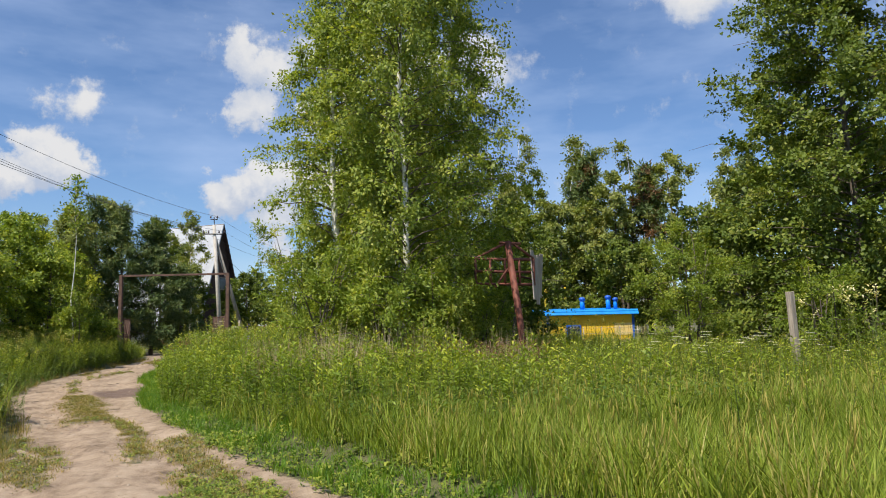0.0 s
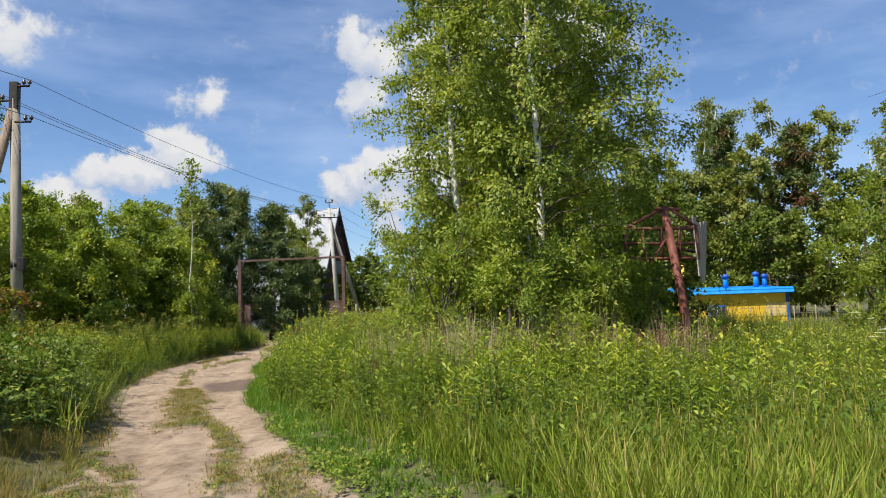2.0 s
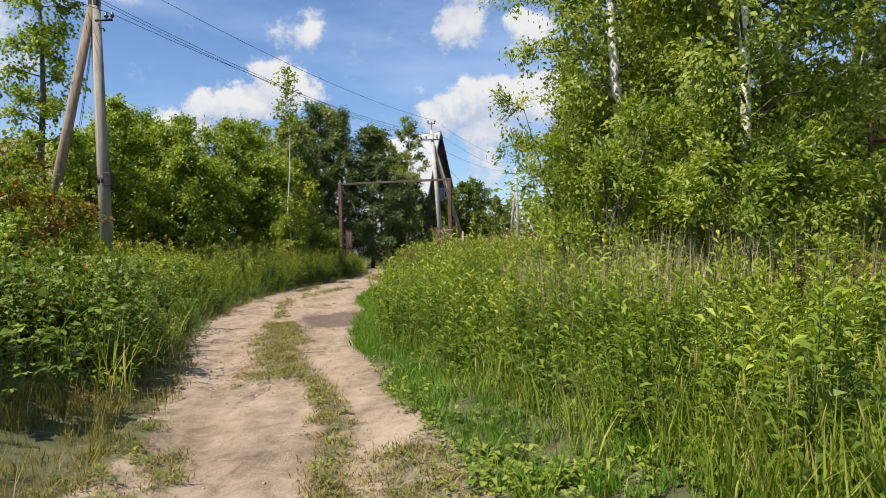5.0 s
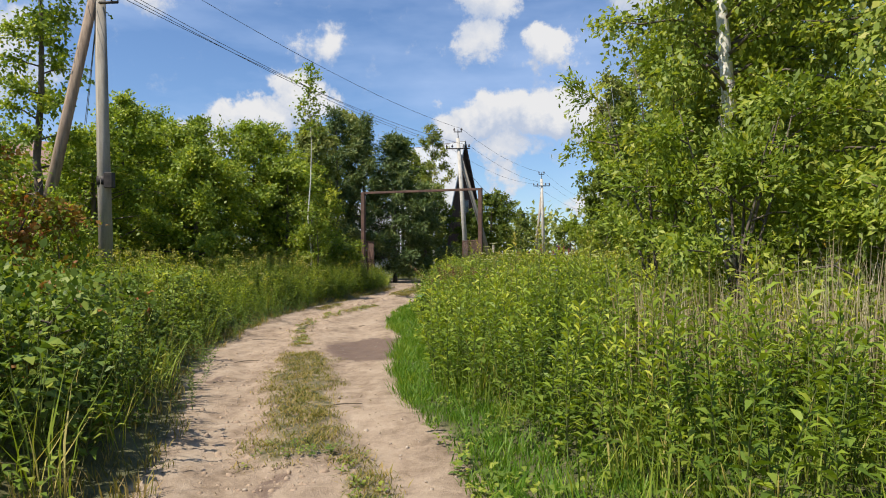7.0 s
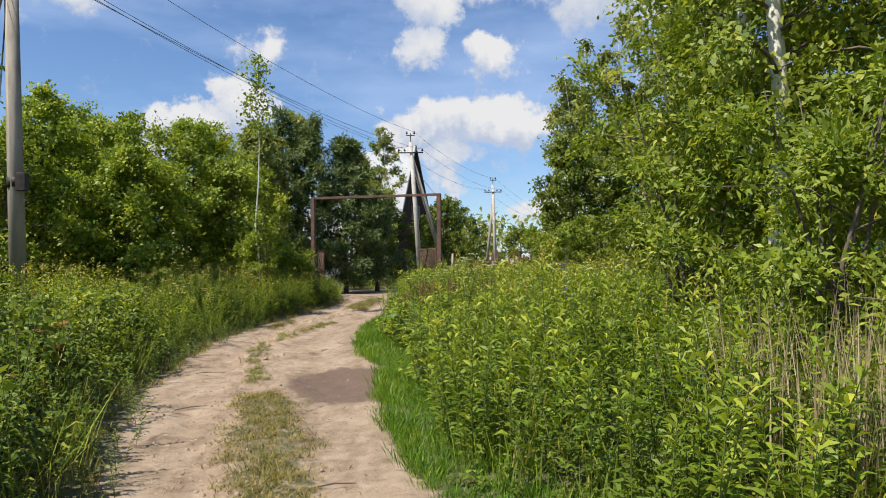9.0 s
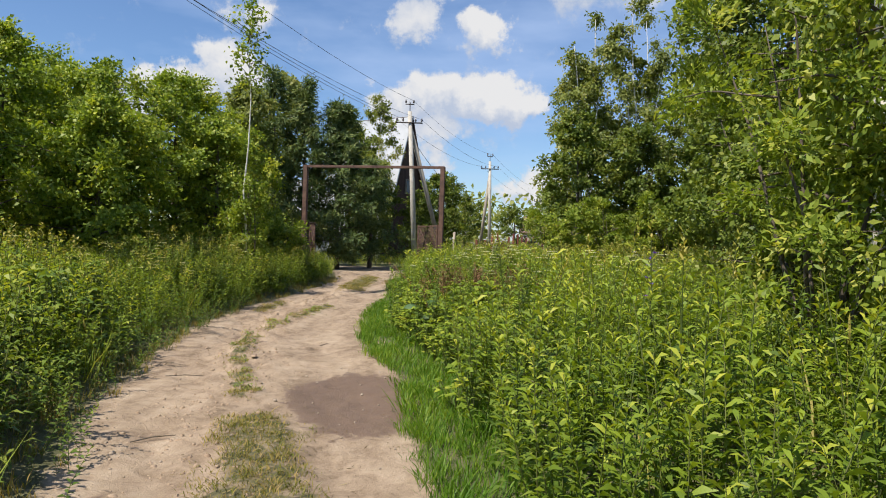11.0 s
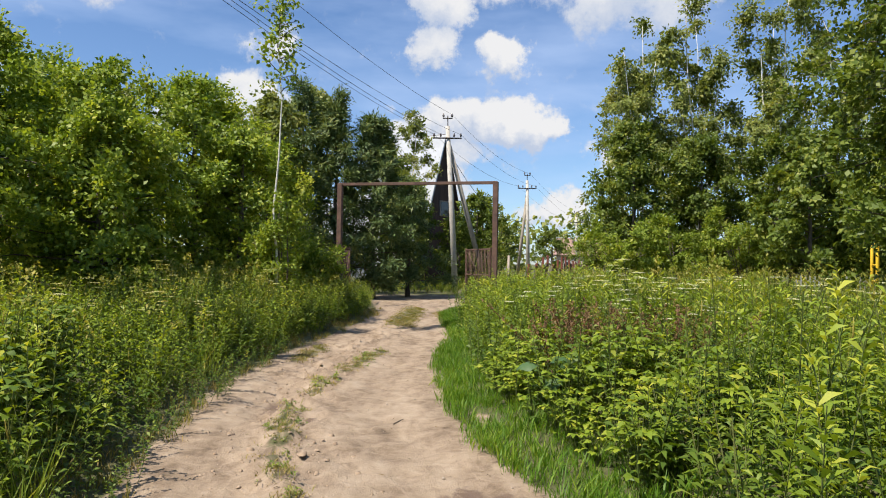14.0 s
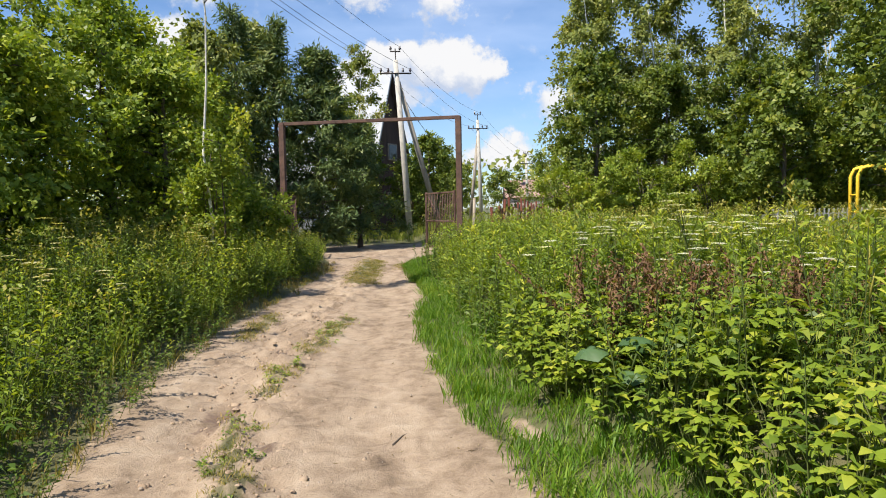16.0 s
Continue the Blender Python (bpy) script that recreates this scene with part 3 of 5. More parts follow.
def rusty_fence():
    f = thing("metal_fence", 3.1, 25.6, 0.0, "rusty patched metal fence along the track", "fence")
    n, dx, dy = 15, 6.6, 21.0
    rz = math.degrees(math.atan2(dy, dx))
    rnd = random.Random(4)
    for k in range(n):
        t = k / (n - 1)
        h = 1.75 + rnd.uniform(-0.25, 0.3)
        box_part("post", (0.10, 0.10, h), (dx * t, dy * t, h / 2), RED_RUST, f, rot=(rnd.uniform(-3, 3), rnd.uniform(-3, 3), rz))
        if k < n - 1:
            s = (k + 0.5) / (n - 1)
            for z in (0.75, 1.4):
                L = math.hypot(dx, dy) / (n - 1)
                box_part("rail", (L - 0.1, 0.04, 0.05), (dx * s, dy * s, z + rnd.uniform(-0.05, 0.05)), RUST, f, rot=(0, rnd.uniform(-1.5, 1.5), rz))
            for q in range(3):
                if rnd.random() < 0.72:
                    w = dy / (n - 1) / 3.4
                    hh = rnd.uniform(1.15, 1.5)
                    s2 = (k + (q + 0.5) / 3) / (n - 1)
                    box_part("sheet", (w, 0.012, hh), (dx * s2 + 0.05, dy * s2, 0.2 + hh / 2), rnd.choice((RUST, RED_RUST, RUST, GREY_SHEET)), f,
                             rot=(rnd.uniform(-2, 2), rnd.uniform(-3, 3), rz), bevel=0.003)
    w = thing("wooden_stake", 1.75, 20.6, 0.0, "weathered leaning wooden stake beside the gate post", "stake")
    tube_part("stake", [(0, 0, 0), (0.05, 0, 1.9)], [0.06, 0.05], GREY_WOOD, w, 6)
    w = thing("wooden_stake", 3.6, 24.6, 0.0, "pale leaning board propped against the rusty fence", "stake")
    box_part("board", (0.17, 0.05, 1.6), (0.1, 0, 0.78), GREY_WOOD, w, rot=(0, 14, 20))


rusty_fence()


def billboard():
    b = thing("sign_frame", 8.65, -4.15, 0.2, "leaning red-brown steel pole with a bare rusty sign frame", "sign frame")
    tube_part("pole", [(0.06, -0.2, 0.0), (0.0, 0.0, 1.4), (-0.1, 0.36, 3.07)], 0.08, RED_RUST, b, 8, "red-brown painted steel pole")
    x0, x1, z0, z1 = -0.88, 0.5, 2.12, 2.68
    y = 0.32

    def bar(a, c, r=0.031):
        tube_part("bar", [a, c], r, RED_RUST, b, 4)

    for z in (z0, z0 + 0.28, z1):
        bar((x0, y, z), (x1, y, z - 0.03))
    for k in range(5):
        x = x0 + (x1 - x0) * k / 4
        bar((x, y, z0 - 0.05), (x, y, z1))
    bar((x0, y, z1), (-0.1, y + 0.02, 3.06))
    bar((-0.3, y, 3.04), (0.2, y, 3.02))
    bar((x1, y, z1), (0.0, y, 3.04))
    bar((x0 + 0.35, y - 0.3, z0 - 0.1), (0.0, y, z0 + 0.5), 0.025)
    bar((-0.05, y, z0 + 0.2), (0.75, y + 0.45, z0 + 0.1), 0.025)
    bar((-0.05, y, z0 + 0.55), (0.75, y + 0.45, z0 + 0.6), 0.025)
    for k in range(4):
        t = k / 3
        box_part("panel", (0.22, 0.02, 1.15 - 0.12 * (k % 2)), (0.50 + 0.12 * k, 0.35 + 0.16 * k, z0 + 0.2 - 0.05 * (k % 3)), GREY_SHEET, b,
                 "torn grey weathered panel strip", 0.004, (3 * k - 4, 4 - 2 * k, 50))


billboard()
post = thing("wooden_post", 13.25, -7.05, 0.2, "grey weathered square wooden post in the grass", "post")
box_part("post", (0.13, 0.11, 1.75), (0, 0, 0.85), GREY_WOOD, post, rot=(0, -3, 12))


def hut():
    h = thing("pump_hut", 20.1, 17.2, -0.8, "small yellow hut with a bright blue roof behind the meadow", "hut", rz=-12)
    W, D, H = 4.45, 3.4, 2.55
    for name, size, at in (("wall", (W, 0.18, H), (0, -D / 2, H / 2)), ("wall", (W, 0.18, H), (0, D / 2, H / 2)),
                           ("wall", (0.18, D - 0.2, H), (-W / 2 + 0.09, 0, H / 2)), ("wall", (0.18, D - 0.2, H), (W / 2 - 0.09, 0, H / 2))):
        box_part(name, size, at, YELLOW_PAINT, h, "yellow painted wall")
    for k in range(18):
        box_part("board", (0.23, 0.03, 0.62), (-W / 2 + 0.13 + k * 0.2465, -D / 2 - 0.105, H - 0.75), PALE_YELLOW if k > 13 else YELLOW_PAINT, h, "", 0.006)
    for x in (-W / 2 - 0.02, W / 2 + 0.02):
        box_part("corner_trim", (0.12, 0.22, H), (x, -D / 2 - 0.02, H / 2), DARK_BLUE, h, "dark blue corner trim")
    box_part("fascia", (W + 0.5, 0.06, 0.3), (0, -D / 2 - 0.32, H + 0.14), BLUE_PAINT, h, "bright blue fascia", rot=(-28, 0, 0))
    box_part("roof", (W + 0.5, D + 0.8, 0.12), (0, 0.05, H + 0.26), BLUE_PAINT, h, "bright blue metal roof", rot=(3, 0, 0))
    win = box_part("window", (0.78, 0.08, 0.72), (-W / 2 + 1.3, -D / 2 - 0.13, H - 0.86), DARK_BLUE, h, "small dark window with bars")
    box_part("pane", (0.64, 0.02, 0.58), (-W / 2 + 1.3, -D / 2 - 0.18, H - 0.86), DARK_GLASS, win)
    for q in (-0.16, 0.0, 0.16):
        tube_part("grille_bar", [(-W / 2 + 1.3 + q, -D / 2 - 0.205, H - 1.15), (-W / 2 + 1.3 + q, -D / 2 - 0.205, H - 0.57)], 0.012, FENCE_GREY, win, 4)
    for x, hh, r in ((0.05, 0.62, 0.13), (1.5, 0.7, 0.13), (1.9, 0.58, 0.11)):
        v = tube_part("vent_pipe", [(x, 0.2, H + 0.3), (x, 0.2, H + 0.3 + hh)], r, BLUE_PAINT, h, 8, "blue vent pipe with a hood")
        tube_part("hood", [(x, 0.2, H + 0.2 + hh), (x, 0.2, H + 0.34 + hh), (x, 0.2, H + 0.4 + hh)], [r * 1.35, r * 1.35, r * 0.4], DARK_BLUE, v, 8)
    for x, hh in ((-1.85, 1.75), (-0.75, 1.6)):
        tube_part("flue", [(x, 0.8, H), (x, 0.8, H + hh)], 0.05 if x > -1 else 0.085, YELLOW_PAINT, h, 8, "thin yellow flue pipe")
    f = thing("mesh_fence", 17.0, 14.8, -0.3, "low grey wire fence before the yellow hut", "fence", rz=-8)
    for k in range(9):
        tube_part("post", [(k * 0.95, 0, 0), (k * 0.95, 0, 1.45)], 0.022, GREY_WOOD, f, 6)
    for z in (0.5, 0.8, 1.1, 1.38):
        tube_part("rail", [(0, 0, z), (7.6, 0, z)], 0.008, GREY_WOOD, f, 4)


hut()


def a_frame_house():
    h = thing("a_frame_house", -0.77, 45.5, 0.0, "steep a-frame house with dark boarded gable and pale roof", "house", rz=54)
    W, H, Lg = 3.5, 10.5, 7.0
    sl = math.hypot(W, H)
    ang = math.degrees(math.atan2(H, W))
    for side in (-1, 1):
        box_part("roof", (sl + 0.5, Lg, 0.12), (side * (W / 2 + 0.06), Lg / 2 - 0.35, H / 2 - 0.1), WHITE_ROOF if side < 0 else GABLE_WOOD, h,
                 "pale sheet roof slope" if side < 0 else "dark roof slope", rot=(0, side * ang, 0))
    bm = bmesh.new()
    tri = [bm.verts.new(c) for c in ((-W + 0.15, 0, 0.05), (W - 0.15, 0, 0.05), (0, 0, H - 0.25))]
    face = bm.faces.new(tri)
    top = bmesh.ops.extrude_face_region(bm, geom=[face])["geom"]
    bmesh.ops.translate(bm, verts=[v for v in top if isinstance(v, bmesh.types.BMVert)], vec=(0, 0.15, 0))
    bmesh.ops.recalc_face_normals(bm, faces=bm.faces)
    me = bpy.data.meshes.new("gable")
    bm.to_mesh(me)
    bm.free()
    me.materials.append(GABLE_WOOD)
    under("gable", me, h, "dark brown boarded gable wall")
    n = 24
    for k in range(n):
        x = -W + 0.3 + (2 * W - 0.6) * (k + 0.5) / n
        top_z = H * (1 - abs(x) / W) - 0.25
        if top_z > 0.3:
            box_part("board", (0.33, 0.03, top_z), (x, -0.02 - 0.008 * (k % 2), top_z / 2), GABLE_WOOD, h, "", 0.004)
    for z, w in ((2.2, 1.3), (5.4, 1.0)):
        win = box_part("window", (w, 0.08, 1.1), (0.2, -0.07, z), GREY_WOOD, h, "grey framed window in the gable")
        box_part("pane", (w - 0.18, 0.02, 0.92), (0.2, -0.12, z), DARK_GLASS, win)


a_frame_house()


def cottage(x, y, rz, W, D, H, R, label, wallmat, roofmat):
    h = thing("house", x, y, 0.0, label, "house", "far houses", rz=rz)
    for size, at in (((W, 0.2, H), (0, -D / 2, H / 2)), ((W, 0.2, H), (0, D / 2, H / 2)), ((0.2, D - 0.2, H), (-W / 2 + 0.1, 0, H / 2)), ((0.2, D - 0.2, H), (W / 2 - 0.1, 0, H / 2))):
        box_part("wall", size, at, wallmat, h)
    s = math.hypot(D / 2 + 0.4, R)
    a = math.degrees(math.atan2(R, D / 2 + 0.4))
    for side in (-1, 1):
        box_part("roof", (W + 0.8, s + 0.05, 0.14), (0, side * (D / 4 + 0.2), H + R / 2), roofmat, h, rot=(-side * a, 0, 0))
        bm = bmesh.new()
        t = [bm.verts.new(c) for c in ((side * W / 2, -D / 2, H), (side * W / 2, D / 2, H), (side * W / 2, 0, H + R - 0.1))]
        f = bm.faces.new(t)
        ex = bmesh.ops.extrude_face_region(bm, geom=[f])["geom"]
        bmesh.ops.translate(bm, verts=[v for v in ex if isinstance(v, bmesh.types.BMVert)], vec=(-side * 0.15, 0, 0))
        bmesh.ops.recalc_face_normals(bm, faces=bm.faces)
        me = bpy.data.meshes.new("gable")
        bm.to_mesh(me)
        bm.free()
        me.materials.append(wallmat)
        under("gable", me, h)
    for k in range(3):
        xx = -W / 2 + W * (k + 0.5) / 3
        win = box_part("window", (0.9, 0.08, 1.1), (xx, -D / 2 - 0.12, H * 0.55), WHITE_ROOF, h, "white framed window")
        box_part("pane", (0.74, 0.02, 0.94), (xx, -D / 2 - 0.17, H * 0.55), DARK_GLASS, win)


cottage(-17.5, 20.0, 35, 8.0, 6.5, 3.6, 3.0, "cottage with a brown slate roof behind trees", BRICK_WALL, BROWN_ROOF)
cottage(19.5, 92.0, -15, 9.0, 7.0, 2.8, 2.4, "far house with a red-brown roof", BRICK_WALL, BROWN_ROOF)
cottage(-9.5, 40.0, 20, 7.0, 6.0, 3.0, 2.2, "pale house hidden behind pines and birches", WHITE_ROOF, WHITE_ROOF)


def playground():
    p = thing("climbing_frame", 15.4, 21.9, 0.0, "yellow painted tubular climbing frame at the wood edge", "climbing frame", rz=-20)
    for y in (0, 0.9):
        tube_part("arch", [(0, y, 0), (0, y, 2.45), (0.12, y, 2.72), (0.35, y, 2.8), (0.85, y, 2.8), (1.08, y, 2.72), (1.2, y, 2.45), (1.2, y, 0)], 0.06, YELLOW_PAINT, p, 8)
    for z in (0.6, 1.2, 1.8):
        for x in (0, 1.2):
            tube_part("rung", [(x, 0, z), (x, 0.9, z)], 0.03, YELLOW_PAINT, p, 6)
    f = thing("railing_fence", 13.2, 23.4, 0.0, "low grey slatted railing at the playground", "fence", rz=-12)
    for k in range(22):
        box_part("slat", (0.06, 0.03, 1.2), (k * 0.16, 0, 0.75), FENCE_GREY, f, bevel=0.004)
    for z in (0.4, 1.15):
        box_part("rail", (3.6, 0.04, 0.05), (1.7, 0.035, z), FENCE_GREY, f, bevel=0.004)
    g = thing("rope_fence", 9.5, 5.2, 0.0, "sagging wire mesh fence under the alder", "fence", rz=70)
    for k in range(6):
        tube_part("post", [(k * 1.1, 0, 0), (k * 1.1, 0, 1.25)], 0.03, GREY_WOOD, g, 6)
    for z in (0.55, 0.85, 1.15):
        tube_part("strand", [(0, 0, z), (2.7, 0, z - 0.06), (5.5, 0, z)], 0.008, FENCE_GREY, g, 4)


playground()


# ---- trees ----
def unit(a):
    return a / (np.linalg.norm(a, axis=-1, keepdims=True) + 1e-9)


def leaf_quads(rng, P, size, aspect, droop, axis_dir=None, facing=None):
    """One folded four-cornered leaf at each point, its face turned towards the light side of its spray."""
    n = len(P)
    a = rng.normal(size=(n, 3))
    a[:, 2] -= droop
    if axis_dir is not None:
        a = a * 0.5 + axis_dir
    a = unit(a)
    face = np.array((0, 0, 1.2)) if facing is None else facing
    s = unit(np.cross(a, rng.normal(size=(n, 3)) * 0.75 + face))
    up = np.cross(s, a)
    ln = (size * rng.uniform(0.6, 1.3, n))[:, None]
    w = ln * aspect * 0.5
    mid = P + a * ln * 0.42
    V = np.stack([P, mid + s * w + up * w * 0.3, P + a * ln - up * ln * 0.08, mid - s * w + up * w * 0.3], 1).reshape(-1, 3)
    return V, np.arange(4 * n).reshape(-1, 4)


PROFILES = {
    "birch": ([0, 0.15, 0.4, 0.7, 0.92, 1], [0.55, 0.95, 1.0, 0.72, 0.36, 0.12]),
    "round": ([0, 0.2, 0.5, 0.8, 1], [0.75, 1.0, 1.0, 0.72, 0.25]),
    "pine": ([0, 0.2, 0.6, 0.9, 1], [1.0, 0.95, 0.6, 0.22, 0.05]),
    "slim": ([0, 0.3, 0.7, 1], [0.6, 1.0, 0.75, 0.15]),
}
RISE = {"birch": 0.75, "round": 0.55, "pine": 0.22, "slim": 0.9}


def tree(name, label, category, x, y, H, R, z0, style, leaf, bark, leaves, size, seed, group="", aspect=0.62,
         trunk=0.13, lean=(0, 0), stems=1, twig_len=0.5, mix=None, base=None, spread=0.0, sprays=4):
    """A tapered trunk with limbs, and a crown of single leaves held in sprays along the limbs."""
    rng = np.random.default_rng(seed)
    zb = float(ground_z(np.array(x), np.array(y))) - 0.05 if base is None else base
    t = thing(name, x, y, zb, label, category, group)
    branches = int(np.clip(leaves / 420, 26, 150))
    twigs = sprays * 5
    per_twig = max(3, round(leaves / (branches * twigs)))
    wood, tw_a, tw_d, tw_f = [], [], [], []
    stem_lines = []
    for k in range(stems):
        q = np.linspace(0, 1, 7)
        off = rng.normal(0, 0.05, (7, 2)) * (H * 0.12)
        off[0] = 0
        start = rng.normal(0, 0.12, 2) * (stems > 1)
        end = np.array(lean) + (np.clip(rng.normal(0, 1, 2), -1.1, 1.1) * spread if stems > 1 else 0)
        P = np.column_stack([start[0] + end[0] * q ** 1.3 + off[:, 0], start[1] + end[1] * q ** 1.3 + off[:, 1], q * H * (1 if k == 0 else rng.uniform(0.66, 0.98))])
        stem_lines.append(P)
        wood.append(tube(P, np.linspace(trunk, trunk * 0.12, 7) * (1 if stems == 1 else 0.7), 8))
    px, py = PROFILES[style]
    for b in range(branches):
        P = stem_lines[b % stems]
        u = ((b + rng.random()) / branches) ** 0.9
        h = z0 + (P[-1, 2] - z0) * u
        at = np.array([np.interp(h, P[:, 2], P[:, c]) for c in range(3)])
        phi = b * 2.39996 + rng.normal(0, 0.35)
        lobe = 1 + 0.16 * math.sin(3 * phi + seed) + 0.16 * math.sin(9 * u + 2 * phi + 2.0 * seed)
        ln = max(0.25, R * np.interp(u, px, py) * rng.uniform(0.6, 1.15) * lobe)
        rise = RISE[style] * rng.uniform(0.5, 1.3)
        d = np.array((math.cos(phi), math.sin(phi), rise))
        s = np.linspace(0, 1, 5)[:, None]
        line = at + s * d * ln + np.array((0, 0, -1.0)) * (s ** 2) * ln * rise * (0.75 if style in ("birch", "round") else 0.2)
        line[1:] += rng.normal(0, 0.03 * ln, (4, 3))
        wood.append(tube(line, np.linspace(max(0.012, trunk * 0.28 * (1 - 0.7 * u)), 0.005, 5), 4))
        sj = np.clip(np.repeat(rng.uniform(0.3, 1.0, sprays), 5) + rng.normal(0, 0.05, twigs), 0.12, 1.03)
        base_p = np.stack([np.interp(sj, s[:, 0], line[:, c]) for c in range(3)], 1)
        way = rng.normal(size=(sprays, 3)) * np.array((1, 1, 0.6)) + d * 0.7
        if style == "birch":
            way[:, 2] -= 1.2
        dirs = np.repeat(unit(way), 5, 0) * 0.9 + rng.normal(size=(twigs, 3)) * 0.5
        tw_a.append(base_p)
        tw_d.append(unit(dirs) * (twig_len * rng.uniform(0.4, 1.2, twigs))[:, None])
        tw_f.append(np.tile(np.array((math.cos(phi), math.sin(phi), 1.1)), (twigs, 1)))
    A, D, facing = np.concatenate(tw_a), np.concatenate(tw_d), np.concatenate(tw_f)
    n = len(A)
    k = rng.random((n, per_twig, 1))
    sag = np.array((0, 0, -0.22 * twig_len))
    pts = (A[:, None] + D[:, None] * k + sag * k ** 2 + rng.normal(0, 0.035 + 0.3 * size, (n, per_twig, 3))).reshape(-1, 3)
    fit = H / max(np.percentile(pts[:, 2], 99.6), 0.5)
    pts[:, 2] *= fit
    axis_dir = np.repeat(unit(D), per_twig, 0) * 0.8
    V, F = leaf_quads(rng, pts, size, aspect, 0.5 if style == "birch" else 0.15, axis_dir, np.repeat(facing, per_twig, 0))
    tone = np.repeat(np.clip(np.repeat(rng.normal(0.42, 0.16, n // 5), 5) + rng.normal(0, 0.10, n), 0, 1), per_twig) + rng.normal(0, 0.2, n * per_twig)
    var = np.repeat(np.clip(tone, 0, 1), 4)
    mats, index = [leaf], None
    if mix:
        mats.append(mix[0])
        index = np.repeat(np.repeat((rng.random(n // 5) < mix[1]).astype(int), 5), per_twig)
    under("crown", mesh_from("crown", V, F, mats, index, var), t)
    wv, wf = join(wood)
    wv[:, 2] = np.minimum(wv[:, 2] * fit, H * 0.97)
    limbs = np.zeros(len(wf), int)
    limbs[sum(len(f) for _, f in wood[:stems]):] = 1
    under("trunk", mesh_from("trunk", wv, wf, [bark, BARK], limbs, smooth=True), t)
    return t


def birch(x, y, H, R, z0, n, seed, label="tall birch with white trunk and hanging green leaves", **k):
    k.setdefault("size", 0.086)
    k.setdefault("sprays", 7)
    return tree("birch_tree", label, "birch tree", x, y, H, R, z0, "birch", BIRCH_LEAF, BIRCH_BARK, n, seed=seed, group="birches", **k)


def shrub(x, y, H, R, n, seed, label="dense light green willow shrub at the meadow edge", leaf=None, **k):
    k.setdefault("size", 0.085)
    k.setdefault("aspect", 0.38)
    k.setdefault("stems", 6)
    k.setdefault("spread", R * 0.55)
    return tree("willow_shrub", label, "shrub", x, y, H, R * 0.8, 0.2, "round", leaf or WILLOW_LEAF, BARK, n, seed=seed, group="shrubs", trunk=0.045, twig_len=0.42, **k)


def alder(x, y, H, R, n, seed, label="broad dark green alder with dense foliage", name="alder_tree", leaf=None, **k):
    k.setdefault("size", 0.1)
    k.setdefault("z0", 0.6)
    z0 = k.pop("z0")
    return tree(name, label, "tree", x, y, H, R, z0, "round", leaf or ALDER_LEAF, BARK, n, seed=seed, group="broadleaf trees", aspect=0.72, twig_len=0.6, **k)


def pine(x, y, H, R, n, seed, label="dark green pine with layered branches", **k):
    k.setdefault("size", 0.17)
    return tree("pine_tree", label, "pine tree", x, y, H, R, 0.4, "pine", PINE_NEEDLE, BARK, n, seed=seed, group="pines", aspect=0.24, twig_len=0.5, sprays=6, **k)


# the birch clump beside the track and its undergrowth
birch(6.2, -3.6, 13.0, 2.5, 1.6, 56000, 1, stems=1, trunk=0.09)
birch(5.5, 0.2, 12.0, 2.2, 1.5, 38000, 2, lean=(-0.3, 0.2))
birch(8.0, -0.8, 11.5, 1.9, 1.2, 34000, 3, lean=(0.2, 0), trunk=0.09)
birch(7.0, 1.6, 12.5, 2.2, 1.4, 30000, 4)
birch(4.9, -1.9, 9.0, 1.5, 1.0, 22000, 5, lean=(-0.2, 0))
shrub(4.3, -3.9, 3.0, 1.2, 11000, 11)
shrub(5.7, -5.0, 2.9, 1.5, 14000, 12)
shrub(6.6, -4.4, 2.5, 1.1, 10000, 13)
shrub(4.3, -0.9, 4.3, 1.4, 12000, 14)
shrub(7.4, -2.4, 3.2, 1.2, 11000, 19)
shrub(8.5, -1.4, 2.8, 1.1, 9000, 16)
shrub(5.8, 2.4, 4.4, 1.5, 12000, 17, "dark green alder shrub beside the meadow", ALDER_LEAF, aspect=0.6)
shrub(9.2, 0.8, 3.6, 1.2, 9000, 18)
# broadleaf trees on the meadow side
alder(8.6, 8.2, 10.0, 3.0, 52000, 21, size=0.11, sprays=6)
alder(12.0, 5.5, 5.0, 2.2, 12000, 22, size=0.12)
alder(18.8, -3.0, 12.0, 3.4, 64000, 23, size=0.115, sprays=7, z0=0.3)
alder(17.6, 0.2, 4.6, 2.3, 14000, 25, size=0.13, z0=0.2)
alder(21.5, -5.5, 12.5, 3.4, 26000, 24, size=0.16, z0=0.3, sprays=6)
for i, (x, y, H, R, n) in enumerate([(25.0, -1.0, 8.0, 3.4, 8000), (25.5, 4.5, 9.0, 3.4, 8000), (27.5, -7.0, 9.5, 3.6, 8000)]):
    alder(x, y, H, R, n, 161 + i, "dark green tree in the wood behind the meadow", size=0.24, z0=0.2, sprays=6)
shrub(17.9, -4.4, 2.8, 1.9, 9000, 165, "dark green bush under the alder", ALDER_LEAF, aspect=0.65, size=0.11)
alder(21.0, 2.0, 10.5, 3.0, 16000, 26, size=0.16)
shrub(14.6, -1.7, 3.8, 1.8, 14000, 27)
shrub(16.0, -4.6, 2.6, 1.4, 8000, 28)
